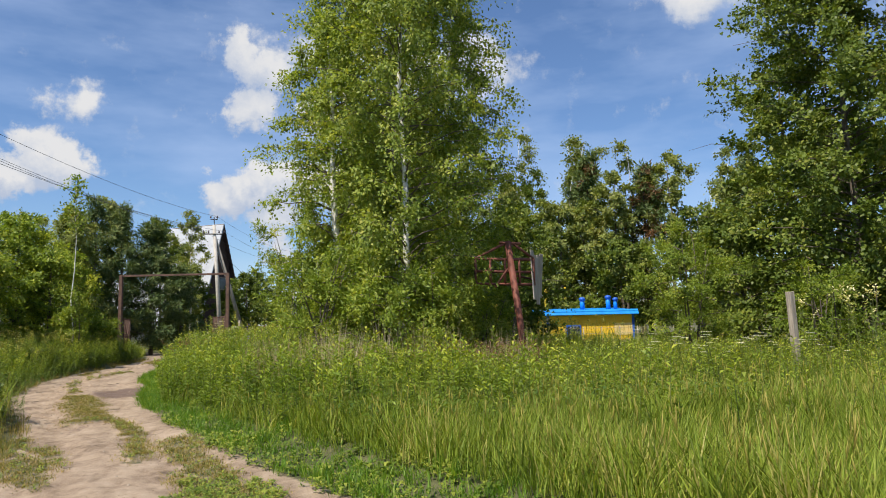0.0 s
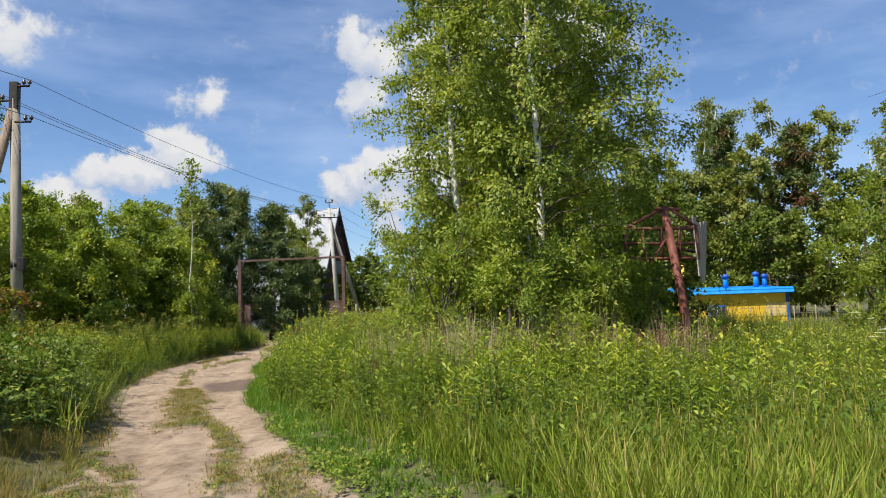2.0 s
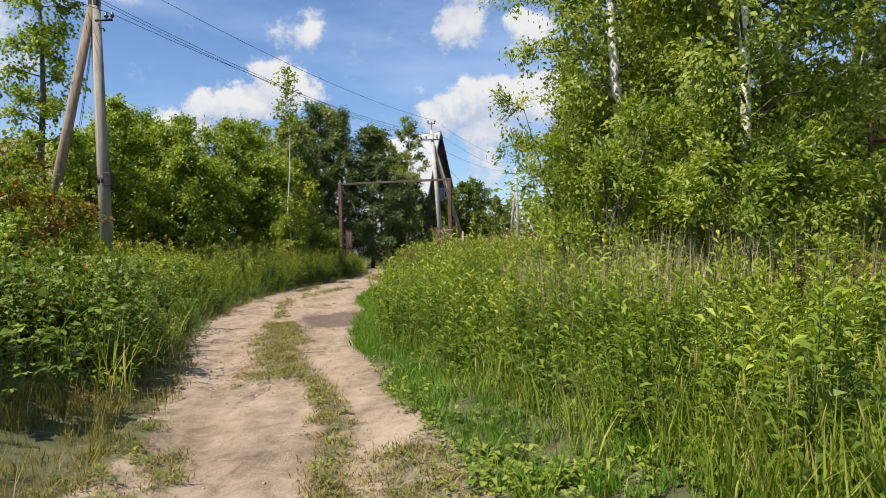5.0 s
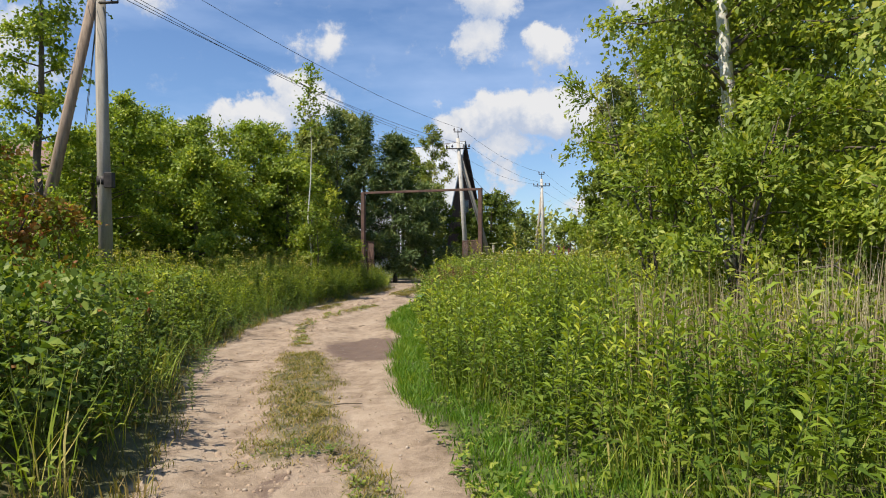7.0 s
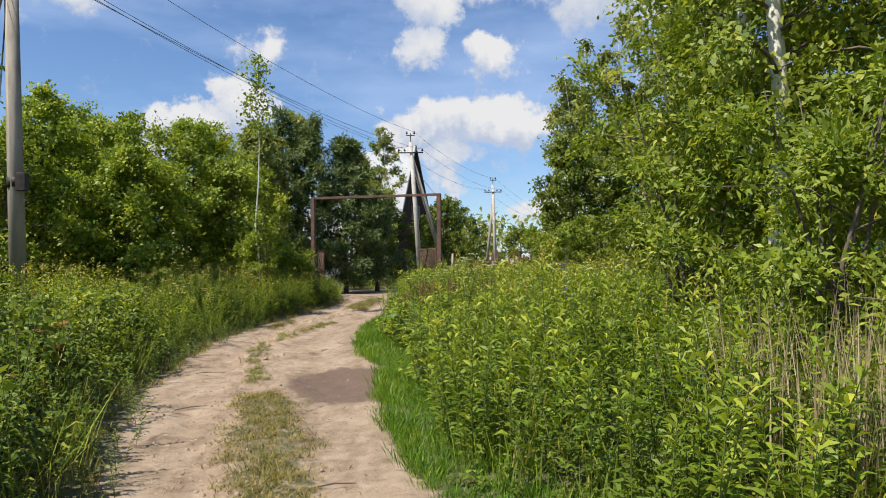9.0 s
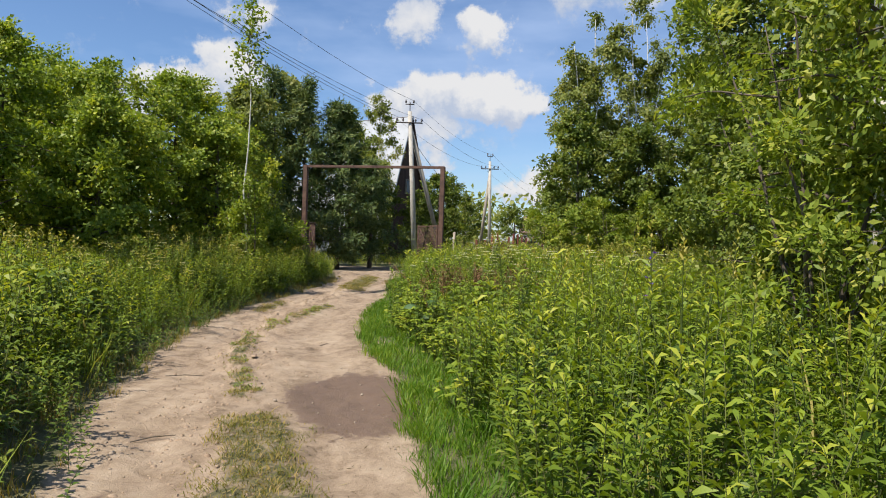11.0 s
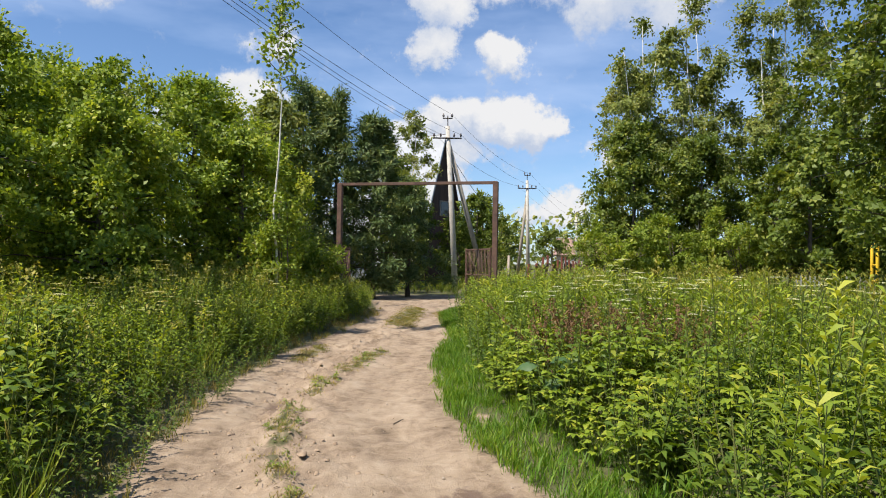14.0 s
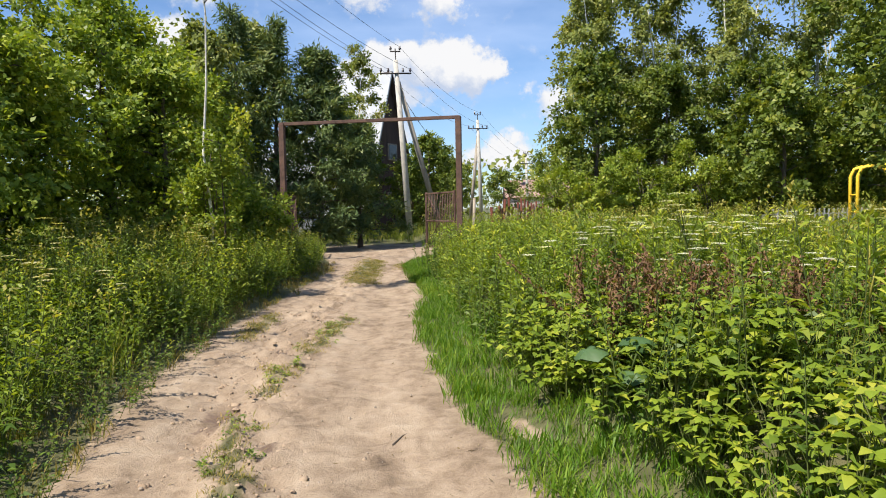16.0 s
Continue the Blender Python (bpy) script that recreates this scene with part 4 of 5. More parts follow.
# wood edge beyond the gate
for i, (x, y, H, R, n) in enumerate([(7.0, 24.6, 3.2, 1.7, 9000), (9.4, 26.2, 3.3, 1.8, 9000), (12.6, 26.9, 3.8, 2.0, 9000), (16.5, 26.0, 3.6, 2.0, 7000), (8.2, 34.6, 3.8, 1.7, 5000)]):
    shrub(x, y, H, R, n, 31 + i, "leafy green bush at the edge of the wood", size=0.14, aspect=0.55)
for i, (x, y, H, R, n) in enumerate([(8.9, 31.0, 8.2, 2.2, 15000), (12.2, 31.0, 7.6, 2.7, 17000), (16.2, 30.0, 7.8, 3.0, 17000), (18.6, 32.0, 8.4, 2.5, 12000), (22.8, 31.0, 11.5, 2.6, 12000), (20.5, 28.5, 9.5, 3.0, 15000), (25.0, 27.0, 9.5, 3.2, 14000)]):
    alder(x, y, H, R, n, 41 + i, "dense broadleaf tree at the edge of the wood", size=0.175, sprays=6)
for i, (x, y, H, R, n) in enumerate([(10.2, 35.0, 14.0, 2.4, 18000), (13.6, 35.5, 16.5, 2.8, 18000), (17.6, 35.0, 17.0, 3.0, 18000), (22.0, 35.0, 17.0, 3.2, 15000), (26.8, 33.5, 16.0, 3.4, 14000), (31.5, 30.5, 14.5, 3.4, 12000), (36.0, 27.0, 14.0, 3.4, 9000), (29.5, 36.0, 16.5, 3.2, 9000), (12.0, 40.0, 16.5, 2.8, 8000), (16.0, 41.0, 17.5, 3.0, 8000), (20.2, 40.0, 17.5, 3.0, 8000), (25.0, 38.5, 17.5, 3.2, 8000)]):
    tree("birch_tree", "pale slender birch at the back of the wood", "birch tree", x, y, H, R, 0.9, "birch", FAR_LEAF, BIRCH_BARK, n, 0.20, 51 + i, "birches", twig_len=0.9, stems=3, spread=R * 0.4, sprays=7)
for i, (x, y, H, R, n) in enumerate([(26.5, 29.0, 13.5, 2.8, 15000), (28.8, 25.0, 11.8, 2.8, 13000), (35.0, 22.0, 12.0, 2.8, 9000)]):
    pine(x, y, H, R, n, 61 + i, size=0.34, trunk=0.18, mix=(DEAD_NEEDLE, 0.3 if i == 1 else 0.05))
for i, (x, y, H, R, n) in enumerate([(14.5, 25.0, 6.0, 2.4, 9000), (18.0, 23.5, 6.5, 2.6, 10000), (24.8, 20.8, 6.0, 2.8, 9000), (28.5, 18.5, 7.5, 2.8, 9000), (31.0, 10.0, 10.5, 3.4, 9000)]):
    alder(x, y, H, R, n, 71 + i, "dense green tree behind the hut", size=0.2, sprays=6)
for i, (x, y, H, R, n) in enumerate([(22.5, 25.5, 9.0, 3.0, 11000), (26.3, 24.5, 11.0, 3.4, 13000), (30.2, 24.2, 12.5, 3.4, 13000), (32.0, 19.5, 10.5, 3.4, 11000), (36.5, 18.0, 12.0, 3.6, 10000)]):
    alder(x, y, H, R, n, 76 + i, "pale grey-green tree in the wood behind the hut", leaf=FAR_LEAF, size=0.2, sprays=7)
# trees along the other side of the track
for i, (x, y, H, R, n) in enumerate([(-6.9, 14.0, 6.1, 1.9, 17000), (-8.5, 12.0, 6.0, 2.1, 17000), (-10.8, 13.6, 6.6, 2.3, 14000), (-9.8, 8.6, 5.0, 2.0, 14000),
                                     (-7.4, 10.2, 4.6, 1.8, 16000), (-10.0, 10.6, 6.5, 1.5, 13000), (-9.5, 5.7, 11.0, 1.3, 12000), (-15.0, 3.5, 6.5, 2.4, 9000),
                                     (-5.6, 13.8, 4.8, 1.5, 12000), (-9.6, 2.6, 4.2, 1.9, 12000), (-13.0, -1.0, 5.5, 2.4, 8000), (-5.9, 17.5, 5.2, 1.7, 11000),
                                     (-8.5, 18.5, 7.2, 2.2, 11000), (-12.5, 17.0, 7.4, 2.6, 9000), (-11.0, -5.0, 4.5, 2.2, 8000)]):
    alder(x, y, H * 0.95, R, int(n * 1.2), 81 + i, "leafy dark green tree in the roadside hedge", "hedge_tree", HEDGE_LEAF, size=0.108, z0=0.25, sprays=6)
shrub(-6.4, 1.2, 2.3, 1.3, 9000, 101, "dark green roadside bush", HEDGE_LEAF, aspect=0.6)
shrub(-7.6, -1.2, 3.4, 1.6, 11000, 102, "dark green roadside bush", HEDGE_LEAF, aspect=0.6)
shrub(-4.7, -2.6, 2.7, 1.2, 9000, 103, "roadside bush with orange and red tinted leaves", HEDGE_LEAF, aspect=0.6, mix=(RUST_LEAF, 0.4))
shrub(-5.6, -6.2, 2.4, 1.3, 8000, 104, "dark green roadside bush with tinted leaves", HEDGE_LEAF, aspect=0.6, mix=(RUST_LEAF, 0.15))
for i, (x, y, H, R, n) in enumerate([(-1.75, -8.3, 0.95, 0.8, 5000), (-1.7, -6.7, 0.95, 0.75, 5000), (-2.2, -5.2, 1.0, 0.8, 5000), (-2.9, -6.6, 1.2, 0.9, 5000), (-2.9, -3.6, 1.0, 0.8, 5000), (-3.1, -8.6, 1.3, 1.0, 5000)]):
    shrub(x, y, H, R, n, 151 + i, "dense dark raspberry bush overhanging the track edge", NETTLE_LEAF, aspect=0.6, size=0.075, mix=(RUST_LEAF, 0.04))
shrub(-4.0, 16.0, 1.9, 0.8, 5000, 105, "bright green young bush beside the track", size=0.1, aspect=0.6)
shrub(-4.2, 11.5, 2.7, 0.6, 4000, 106, "bright green young growth round the thin aspen", size=0.09, aspect=0.6)
tree("aspen_tree", "thin young aspen with a sparse leafy top", "aspen tree", -4.1, 11.3, 7.3, 0.5, 5.0, "slim", HEDGE_LEAF, BIRCH_BARK, 900, 0.095, 110, "aspens", trunk=0.034, twig_len=0.3, aspect=0.8, sprays=2)
tree("aspen_tree", "slender pale aspen before the a-frame house", "aspen tree", -2.3, 36.5, 10.3, 1.5, 1.2, "slim", FAR_LEAF, BIRCH_BARK, 9000, 0.14, 111, "aspens", trunk=0.09, twig_len=0.5)
for i, (x, y, H, R, n) in enumerate([(-5.3, 26.6, 8.9, 1.9, 15000), (-3.6, 27.2, 8.0, 2.3, 20000), (-2.2, 29.5, 5.6, 1.7, 9000), (-6.6, 26.4, 9.4, 1.6, 9000)]):
    pine(x, y, H, R, n, 121 + i, size=0.25)
for i, (x, y, H, R, n) in enumerate([(-6.7, 30.7, 10.2, 1.8, 9000), (-8.6, 29.5, 9.3, 1.9, 9000), (-11.0, 29.0, 8.8, 2.0, 8000), (-14.5, 27.0, 8.6, 2.2, 7000), (-7.2, 24.0, 8.0, 1.5, 9000)]):
    tree("birch_tree", "grey-green birch behind the gate", "birch tree", x, y, H, R, 1.2, "birch", FAR_LEAF, BARK, n, 0.17, 131 + i, "birches", twig_len=0.7, sprays=6)
for i, (x, y, H, R, n) in enumerate([(2.3, 48.0, 6.4, 2.2, 6000), (-5.0, 41.0, 10.4, 2.0, 9000), (-3.4, 40.5, 8.6, 1.5, 6000), (-2.6, 39.0, 6.6, 1.7, 8000), (4.2, 55.0, 5.2, 2.4, 6000), (1.6, 41.5, 5.6, 1.7, 7000), (9.5, 62.0, 4.6, 2.4, 5000), (12.5, 55.0, 6.0, 2.6, 5000), (0.4, 38.5, 4.4, 1.5, 5000)]):
    alder(x, y, H, R, n, 141 + i, "green garden tree beyond the gate", "garden_tree", size=0.17)


def far_woods():
    rng = np.random.default_rng(7)
    n = 900
    az = rng.uniform(-2.2, 2.2, n)
    d = rng.uniform(95, 135, n)
    hh = 6 + 2.5 * np.sin(az * 9) + rng.uniform(-1.5, 3.0, n)
    c = np.stack([d * np.sin(az), d * np.cos(az), np.zeros(n)], 1)
    k = 36
    P = np.repeat(c, k, 0) + rng.normal(0, 1, (n * k, 3)) * np.array((2.0, 2.0, 0))
    P[:, 2] = np.repeat(hh, k) * rng.random(n * k) ** 0.8
    V, F = leaf_quads(rng, P, 1.1, 0.7, 0.1)
    ob = new("far_woods", mesh_from("far_woods", V, F, [FAR_LEAF], None, np.repeat(rng.random(n * k), 4)))
    tagged(ob, "far green woods along the horizon", "woods", kind="stuff")


far_woods()


# ---- meadow plants ----
def blade(rng, h, w, bend, phi, at=(0, 0, 0)):
    """A bent blade, widest in the middle."""
    d = np.array((math.cos(phi), math.sin(phi), 0))
    s = np.array((-math.sin(phi), math.cos(phi), 0)) * w / 2
    p = np.array(at)
    mid, tip = p + d * bend * 0.3 + np.array((0, 0, h * 0.55)), p + d * bend + np.array((0, 0, h))
    return np.array([p, mid + s, tip, mid - s]), np.array([[0, 1, 2, 3]])


def long_leaf(at, d, ln, w, droop, simple=False, roll=0.0):
    s = unit(np.cross(d, (0, 0, 1.0)) + 1e-6)
    s = (s * math.cos(roll) + np.cross(s, unit(d)) * math.sin(roll)) * w / 2
    p = np.array(at)
    m = p + d * ln * 0.5 + np.array((0, 0, ln * 0.06))
    t = p + d * ln - np.array((0, 0, ln * droop))
    if simple:
        return np.array([p, m + s, t, m - s]), np.array([[0, 1, 2, 3]])
    return np.array([p - s * 0.25, p + s * 0.25, m + s, m - s, t + s * 0.08, t - s * 0.08]), np.array([[0, 1, 2, 3], [3, 2, 4, 5]])


class Proto:
    def __init__(self):
        self.chunks, self.mat, self.var = [], [], []

    def add(self, vf, m, v):
        self.chunks.append(vf)
        self.mat += [m] * len(vf[1])
        self.var += [v] * len(vf[0])

    def done(self):
        V, F = join(self.chunks)
        return V, F, np.array(self.mat), np.array(self.var)


def tuft(seed, n, h, w, spread, bend, seeds=0):
    rng = np.random.default_rng(seed)
    p = Proto()
    for k in range(n):
        r, a = spread * math.sqrt(rng.random()), rng.uniform(0, 6.28)
        hh = h * rng.uniform(0.45, 1.1)
        p.add(blade(rng, hh, w * rng.uniform(0.6, 1.3), bend * hh * rng.uniform(0.1, 1.2), rng.uniform(0, 6.28), (r * math.cos(a), r * math.sin(a), 0)), 0, rng.random())
    for k in range(seeds):
        a, hh, b = rng.uniform(0, 6.28), h * rng.uniform(1.0, 1.35), rng.uniform(0.03, 0.16)
        x, y = b * math.cos(a), b * math.sin(a)
        p.add(tube([(0, 0, 0), (x * 0.4, y * 0.4, hh * 0.6), (x, y, hh)], [0.002, 0.0015, 0.001], 3), 1, 0.5 + 0.5 * rng.random())
        p.add(tube([(x, y, hh - 0.12), (x * 1.1, y * 1.1, hh - 0.05), (x * 1.2, y * 1.2, hh + 0.02)], [0.002, 0.0055, 0.001], 4), 1, 0.5 + 0.5 * rng.random())
    return p.done()


def leafy_stalk(seed, h, n, ln, w, droop, lean=0.08, top=None, tip_scale=0.55, simple=True):
    """An upright stalk with long pointed leaves all round."""
    rng = np.random.default_rng(seed)
    p = Proto()
    lx, ly = rng.normal(0, lean, 2) * h
    line = np.array([(0, 0, 0), (lx * 0.3, ly * 0.3, h * 0.5), (lx, ly, h)])
    p.add(tube(line, [0.006, 0.005, 0.003], 3), 1, rng.random())
    for k in range(n):
        u = 0.12 + 0.86 * (k + rng.random()) / n
        at = np.array([np.interp(u * h, line[:, 2], line[:, c]) for c in range(3)])
        phi = k * 2.39996 + rng.normal(0, 0.3)
        scale = (1 - (1 - tip_scale) * u) * rng.uniform(0.75, 1.2) * (0.7 if u < 0.25 else 1)
        rise = rng.uniform(0.1, 0.5) + 0.5 * u
        d = unit(np.array((math.cos(phi), math.sin(phi), rise)))
        # leaf tone rises with height: deep green low down, yellow-green at the tip
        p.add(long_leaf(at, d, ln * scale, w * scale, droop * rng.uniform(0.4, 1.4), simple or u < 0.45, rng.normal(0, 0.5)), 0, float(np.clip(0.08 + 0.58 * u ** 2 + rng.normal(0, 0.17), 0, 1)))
    if top == "spike":
        tx, ty = line[-1, :2]
        for k in range(10):
            a = k * 2.4
            at = np.array((tx, ty, h - 0.02 + 0.018 * k))
            p.add(long_leaf(at, unit(np.array((math.cos(a), math.sin(a), 1.3))), 0.05, 0.02, 0.0, True), 2, rng.random())
    if top == "plume":
        tx, ty = line[-1, :2]
        for k in range(14):
            a, r = rng.uniform(0, 6.28), 0.09 * rng.random()
            at = np.array((tx + r * math.cos(a), ty + r * math.sin(a), h - 0.04 + 0.16 * rng.random()))
            p.add(long_leaf(at, unit(rng.normal(size=3) + (0, 0, 0.5)), 0.05, 0.03, 0, True), 2, rng.random())
    return p.done()


def umbel(seed, h):
    rng = np.random.default_rng(seed)
    p = Proto()
    p.add(tube([(0, 0, 0), (0.02, 0, h * 0.5), (0.03, 0.01, h)], [0.007, 0.006, 0.004], 3), 1, 0.4)
    for k in range(8):
        a = k * 2.4
        p.add(long_leaf((0.01, 0, h * (0.15 + 0.07 * k)), unit(np.array((math.cos(a), math.sin(a), 0.4))), 0.2, 0.07, 0.2), 0, rng.random())
    for head in range(3):
        hx, hy, hz = (0.03, 0.01, h) if head == 0 else (rng.normal(0, 0.13), rng.normal(0, 0.13), h - rng.uniform(0.02, 0.14))
        rad = 0.095 if head == 0 else 0.065
        if head:
            p.add(tube([(0.02, 0, h * 0.72), (hx, hy, hz)], 0.003, 3), 1, 0.5)
        for k in range(22):
            a, r = k * 2.4, rad * math.sqrt((k + 0.5) / 22)
            c = np.array((hx + r * math.cos(a), hy + r * math.sin(a), hz + 0.012 - 1.2 * r * r + rng.normal(0, 0.003)))
            q = 0.017
            p.add((c + np.array([(-q, -q, 0), (q, -q, 0.002), (q, q, 0), (-q, q, 0.002)]), np.array([[0, 1, 2, 3]])), 2, rng.random())
    return p.done()


def low_herb(seed, n, ln, w):
    """A flat rosette of broad leaves."""
    rng = np.random.default_rng(seed)
    p = Proto()
    for k in range(n):
        a, h = k * 2.4 + rng.normal(0, 0.2), rng.uniform(0.0, 0.09)
        d = unit(np.array((math.cos(a), math.sin(a), rng.uniform(0.15, 0.9))))
        p.add(long_leaf((0.02 * math.cos(a), 0.02 * math.sin(a), h), d, ln * rng.uniform(0.6, 1.2), w * rng.uniform(0.7, 1.2), 0.35), 0, rng.random())
    return p.done()


def lobed_plant(seed, h, n, size):
    """Bushy herb with broad three-part leaves held on stalks."""
    rng = np.random.default_rng(seed)
    p = Proto()
    for k in range(n):
        a, r, hh = rng.uniform(0, 6.28), 0.22 * rng.random(), h * rng.uniform(0.35, 1.0)
        at = np.array((r * math.cos(a), r * math.sin(a), hh))
        p.add(tube([(0, 0, 0), at * (0.5, 0.5, 0.6), at], 0.003, 3), 1, 0.4)
        for j in (-1, 0, 1):
            b = a + j * 1.0
            d = unit(np.array((math.cos(b), math.sin(b), rng.uniform(-0.1, 0.35))))
            p.add(long_leaf(at, d, size * (1.1 if j == 0 else 0.9) * rng.uniform(0.8, 1.2), size * 0.7, 0.25, False, rng.normal(0, 0.3)), 0, float(np.clip(0.42 + rng.normal(0, 0.2), 0, 1)))
    return p.done()


def scatter(name, label, category, protos, P, mats, seed, smin=0.75, smax=1.2, tilt=0.12, tone=0.25):
    """Many plants as one mass of real blades and leaves."""
    rng = np.random.default_rng(seed)
    n = len(P)
    which = rng.integers(0, len(protos), n)
    Vs, Fs, Ms, Rs, o = [], [], [], [], 0
    for k, (V, F, M, R) in enumerate(protos):
        Q = P[which == k]
        m = len(Q)
        if not m:
            continue
        patch = wobble(Q[:, 0] + 7.0, Q[:, 1] - 3.0, 0.55) + 0.7 * wobble(Q[:, 1], Q[:, 0] + 2.0, 1.3)
        a, s = rng.uniform(0, 6.28, m), rng.uniform(smin, smax, m) * (1 + 0.13 * patch)
        tx, ty = rng.normal(0, tilt, m), rng.normal(0, tilt, m)
        c, sn = np.cos(a)[:, None], np.sin(a)[:, None]
        X, Y, Z = V[:, 0] * s[:, None], V[:, 1] * s[:, None], V[:, 2] * s[:, None]
        W = np.stack([c * X - sn * Y + tx[:, None] * Z + Q[:, :1], sn * X + c * Y + ty[:, None] * Z + Q[:, 1:2], Z + Q[:, 2:3]], -1)
        Vs.append(W.reshape(-1, 3))
        Fs.append((F[None] + (np.arange(m) * len(V))[:, None, None] + o).reshape(-1, 4))
        Ms.append(np.tile(M, m))
        Rs.append(np.clip(R[None] + (rng.normal(0, tone, m) * 0.6 + 0.16 * patch)[:, None], 0, 1).ravel())
        o += m * len(V)
    me = mesh_from(name, np.concatenate(Vs), np.concatenate(Fs), mats, np.concatenate(Ms), np.concatenate(Rs))
    return tagged(new(name, me), label, category, kind="stuff")


def sow(seed, n, x0, x1, y0, y1, keep, sink=0.02):
    rng = np.random.default_rng(seed)
    x, y = rng.uniform(x0, x1, n), rng.uniform(y0, y1, n)
    k = keep(x, y, rng)
    x, y = x[k], y[k]
    return np.stack([x, y, ground_z(x, y) - sink], 1)


def clumpy(x, y, s, seed):
    return 0.5 + 0.5 * wobble(x + seed * 3.1, y - seed * 1.7, s)


def right_gap(x, y):
    return x - road_right(y)


def left_gap(x, y):
    return road_left(y) - x


def verge(y):
    """Width of the low strip beside the track before the tall plants begin."""
    return np.interp(y, [-16, -9, -6, -4, -2, 2, 6, 10, 14, 20], [1.3, 0.9, 0.5, 0.35, 0.45, 0.65, 0.6, 0.4, 0.45, 0.3])


def elder_bed(x, y):
    """1 inside the bed of broad-leaved ground elder beside the track."""
    g = x - road_right(y)
    return np.clip(1.5 - np.abs(g - 1.15) / 0.7, 0, 1) * np.clip((y - 0.1) * 1.2, 0, 1) * np.clip((5.4 - y) * 1.2, 0, 1)


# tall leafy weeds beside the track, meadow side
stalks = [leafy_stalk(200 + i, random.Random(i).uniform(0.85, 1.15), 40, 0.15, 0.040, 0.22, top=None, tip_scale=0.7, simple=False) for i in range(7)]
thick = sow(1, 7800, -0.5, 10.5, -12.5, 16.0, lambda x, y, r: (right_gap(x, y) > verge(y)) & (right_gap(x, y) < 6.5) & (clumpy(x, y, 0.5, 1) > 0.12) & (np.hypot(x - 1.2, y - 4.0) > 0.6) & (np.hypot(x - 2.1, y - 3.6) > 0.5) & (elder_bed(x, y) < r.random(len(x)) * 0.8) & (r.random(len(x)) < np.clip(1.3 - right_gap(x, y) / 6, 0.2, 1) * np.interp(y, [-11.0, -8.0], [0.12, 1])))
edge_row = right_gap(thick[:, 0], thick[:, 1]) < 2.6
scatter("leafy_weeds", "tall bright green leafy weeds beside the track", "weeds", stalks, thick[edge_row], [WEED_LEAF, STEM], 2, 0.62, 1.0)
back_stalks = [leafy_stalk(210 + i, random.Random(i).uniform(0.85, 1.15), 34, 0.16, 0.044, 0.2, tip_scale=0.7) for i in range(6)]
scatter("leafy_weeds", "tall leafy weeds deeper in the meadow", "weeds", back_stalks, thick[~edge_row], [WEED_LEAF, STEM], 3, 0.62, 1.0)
# coarser, darker weeds mixed in
nettles = [leafy_stalk(230 + i, random.Random(i + 9).uniform(0.7, 1.1), 26, 0.11, 0.036, 0.35) for i in range(5)]
P = sow(3, 2600, -0.5, 9.5, -3.0, 16.0, lambda x, y, r: (right_gap(x, y) > verge(y) - 0.1) & (right_gap(x, y) < 7) & (clumpy(x, y, 0.6, 2) > 0.4))
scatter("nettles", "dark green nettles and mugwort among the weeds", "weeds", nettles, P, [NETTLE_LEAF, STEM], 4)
# broad-leaved ground elder near the end of the walk
elders = [lobed_plant(260 + i, 0.55, 17, 0.078) for i in range(5)]
P = sow(5, 1900, 0.0, 5.0, -1.5, 8.5, lambda x, y, r: (right_gap(x, y) > verge(y) - 0.05) & (right_gap(x, y) < 3.2) & ((elder_bed(x, y) > 0.25 + r.random(len(x))) | (clumpy(x, y, 0.7, 5) > 0.75)))
scatter("ground_elder", "bright broad-leaved ground elder beside the turf", "weeds", elders, P, [ELDER_LEAF, STEM], 6, 0.6, 1.15)
# low leaves that fill the ground under the weeds
fillers = []
for k in range(5):
    rngf, pf = np.random.default_rng(270 + k), Proto()
    for q in range(15):
        af, rf = q * 2.4, 0.16 * rngf.random()
        df = unit(np.array((math.cos(af), math.sin(af), rngf.uniform(0.0, 0.9))))
        pf.add(long_leaf((rf * math.cos(af), rf * math.sin(af), rngf.uniform(0.06, 0.40)), df, 0.12, 0.04, 0.3, True), 0, rngf.random() * 0.7)
    fillers.append(pf.done())
P = np.concatenate([sow(51, 5200, -0.5, 9.0, -11.5, 14.0, lambda x, y, r: (right_gap(x, y) > verge(y) + 0.05) & (right_gap(x, y) < 5.5)),
                    sow(52, 3000, -7.0, 0.5, -8.0, 16.0, lambda x, y, r: (left_gap(x, y) > 0.3) & (left_gap(x, y) < 3.6))])
scatter("undergrowth", "low green leaves under the tall weeds", "weeds", fillers, P, [NETTLE_LEAF, STEM], 53)
# grass of the open meadow
meadow = [tuft(280 + i, 26, 0.52, 0.011, 0.17, 0.7, i % 2) for i in range(6)]
P = sow(7, 12500, 1.0, 19.0, -17.0, -4.0, lambda x, y, r: (right_gap(x, y) > verge(y) * 0.8) & (clumpy(x, y, 0.4, 3) > 0.12) & (r.random(len(x)) < np.interp(y + 0.12 * np.maximum(x - 5, 0), [-11.4, -8.4], [1.0, 0.22])))
scatter("meadow_grass", "tall green meadow grass", "grass", meadow, P, [GRASS, SEDGE], 8, 0.65, 1.05)
P = sow(9, 1900, 0.0, 17.0, -3.5, 30.0, lambda x, y, r: (right_gap(x, y) > verge(y) + 0.4) & (r.random(len(x)) < np.clip((right_gap(x, y)) / 6, 0.12, 1)))
scatter("meadow_grass", "tall green meadow grass with yellowing tops", "grass", meadow, P, [GRASS, SEDGE], 10, 0.9, 1.5)
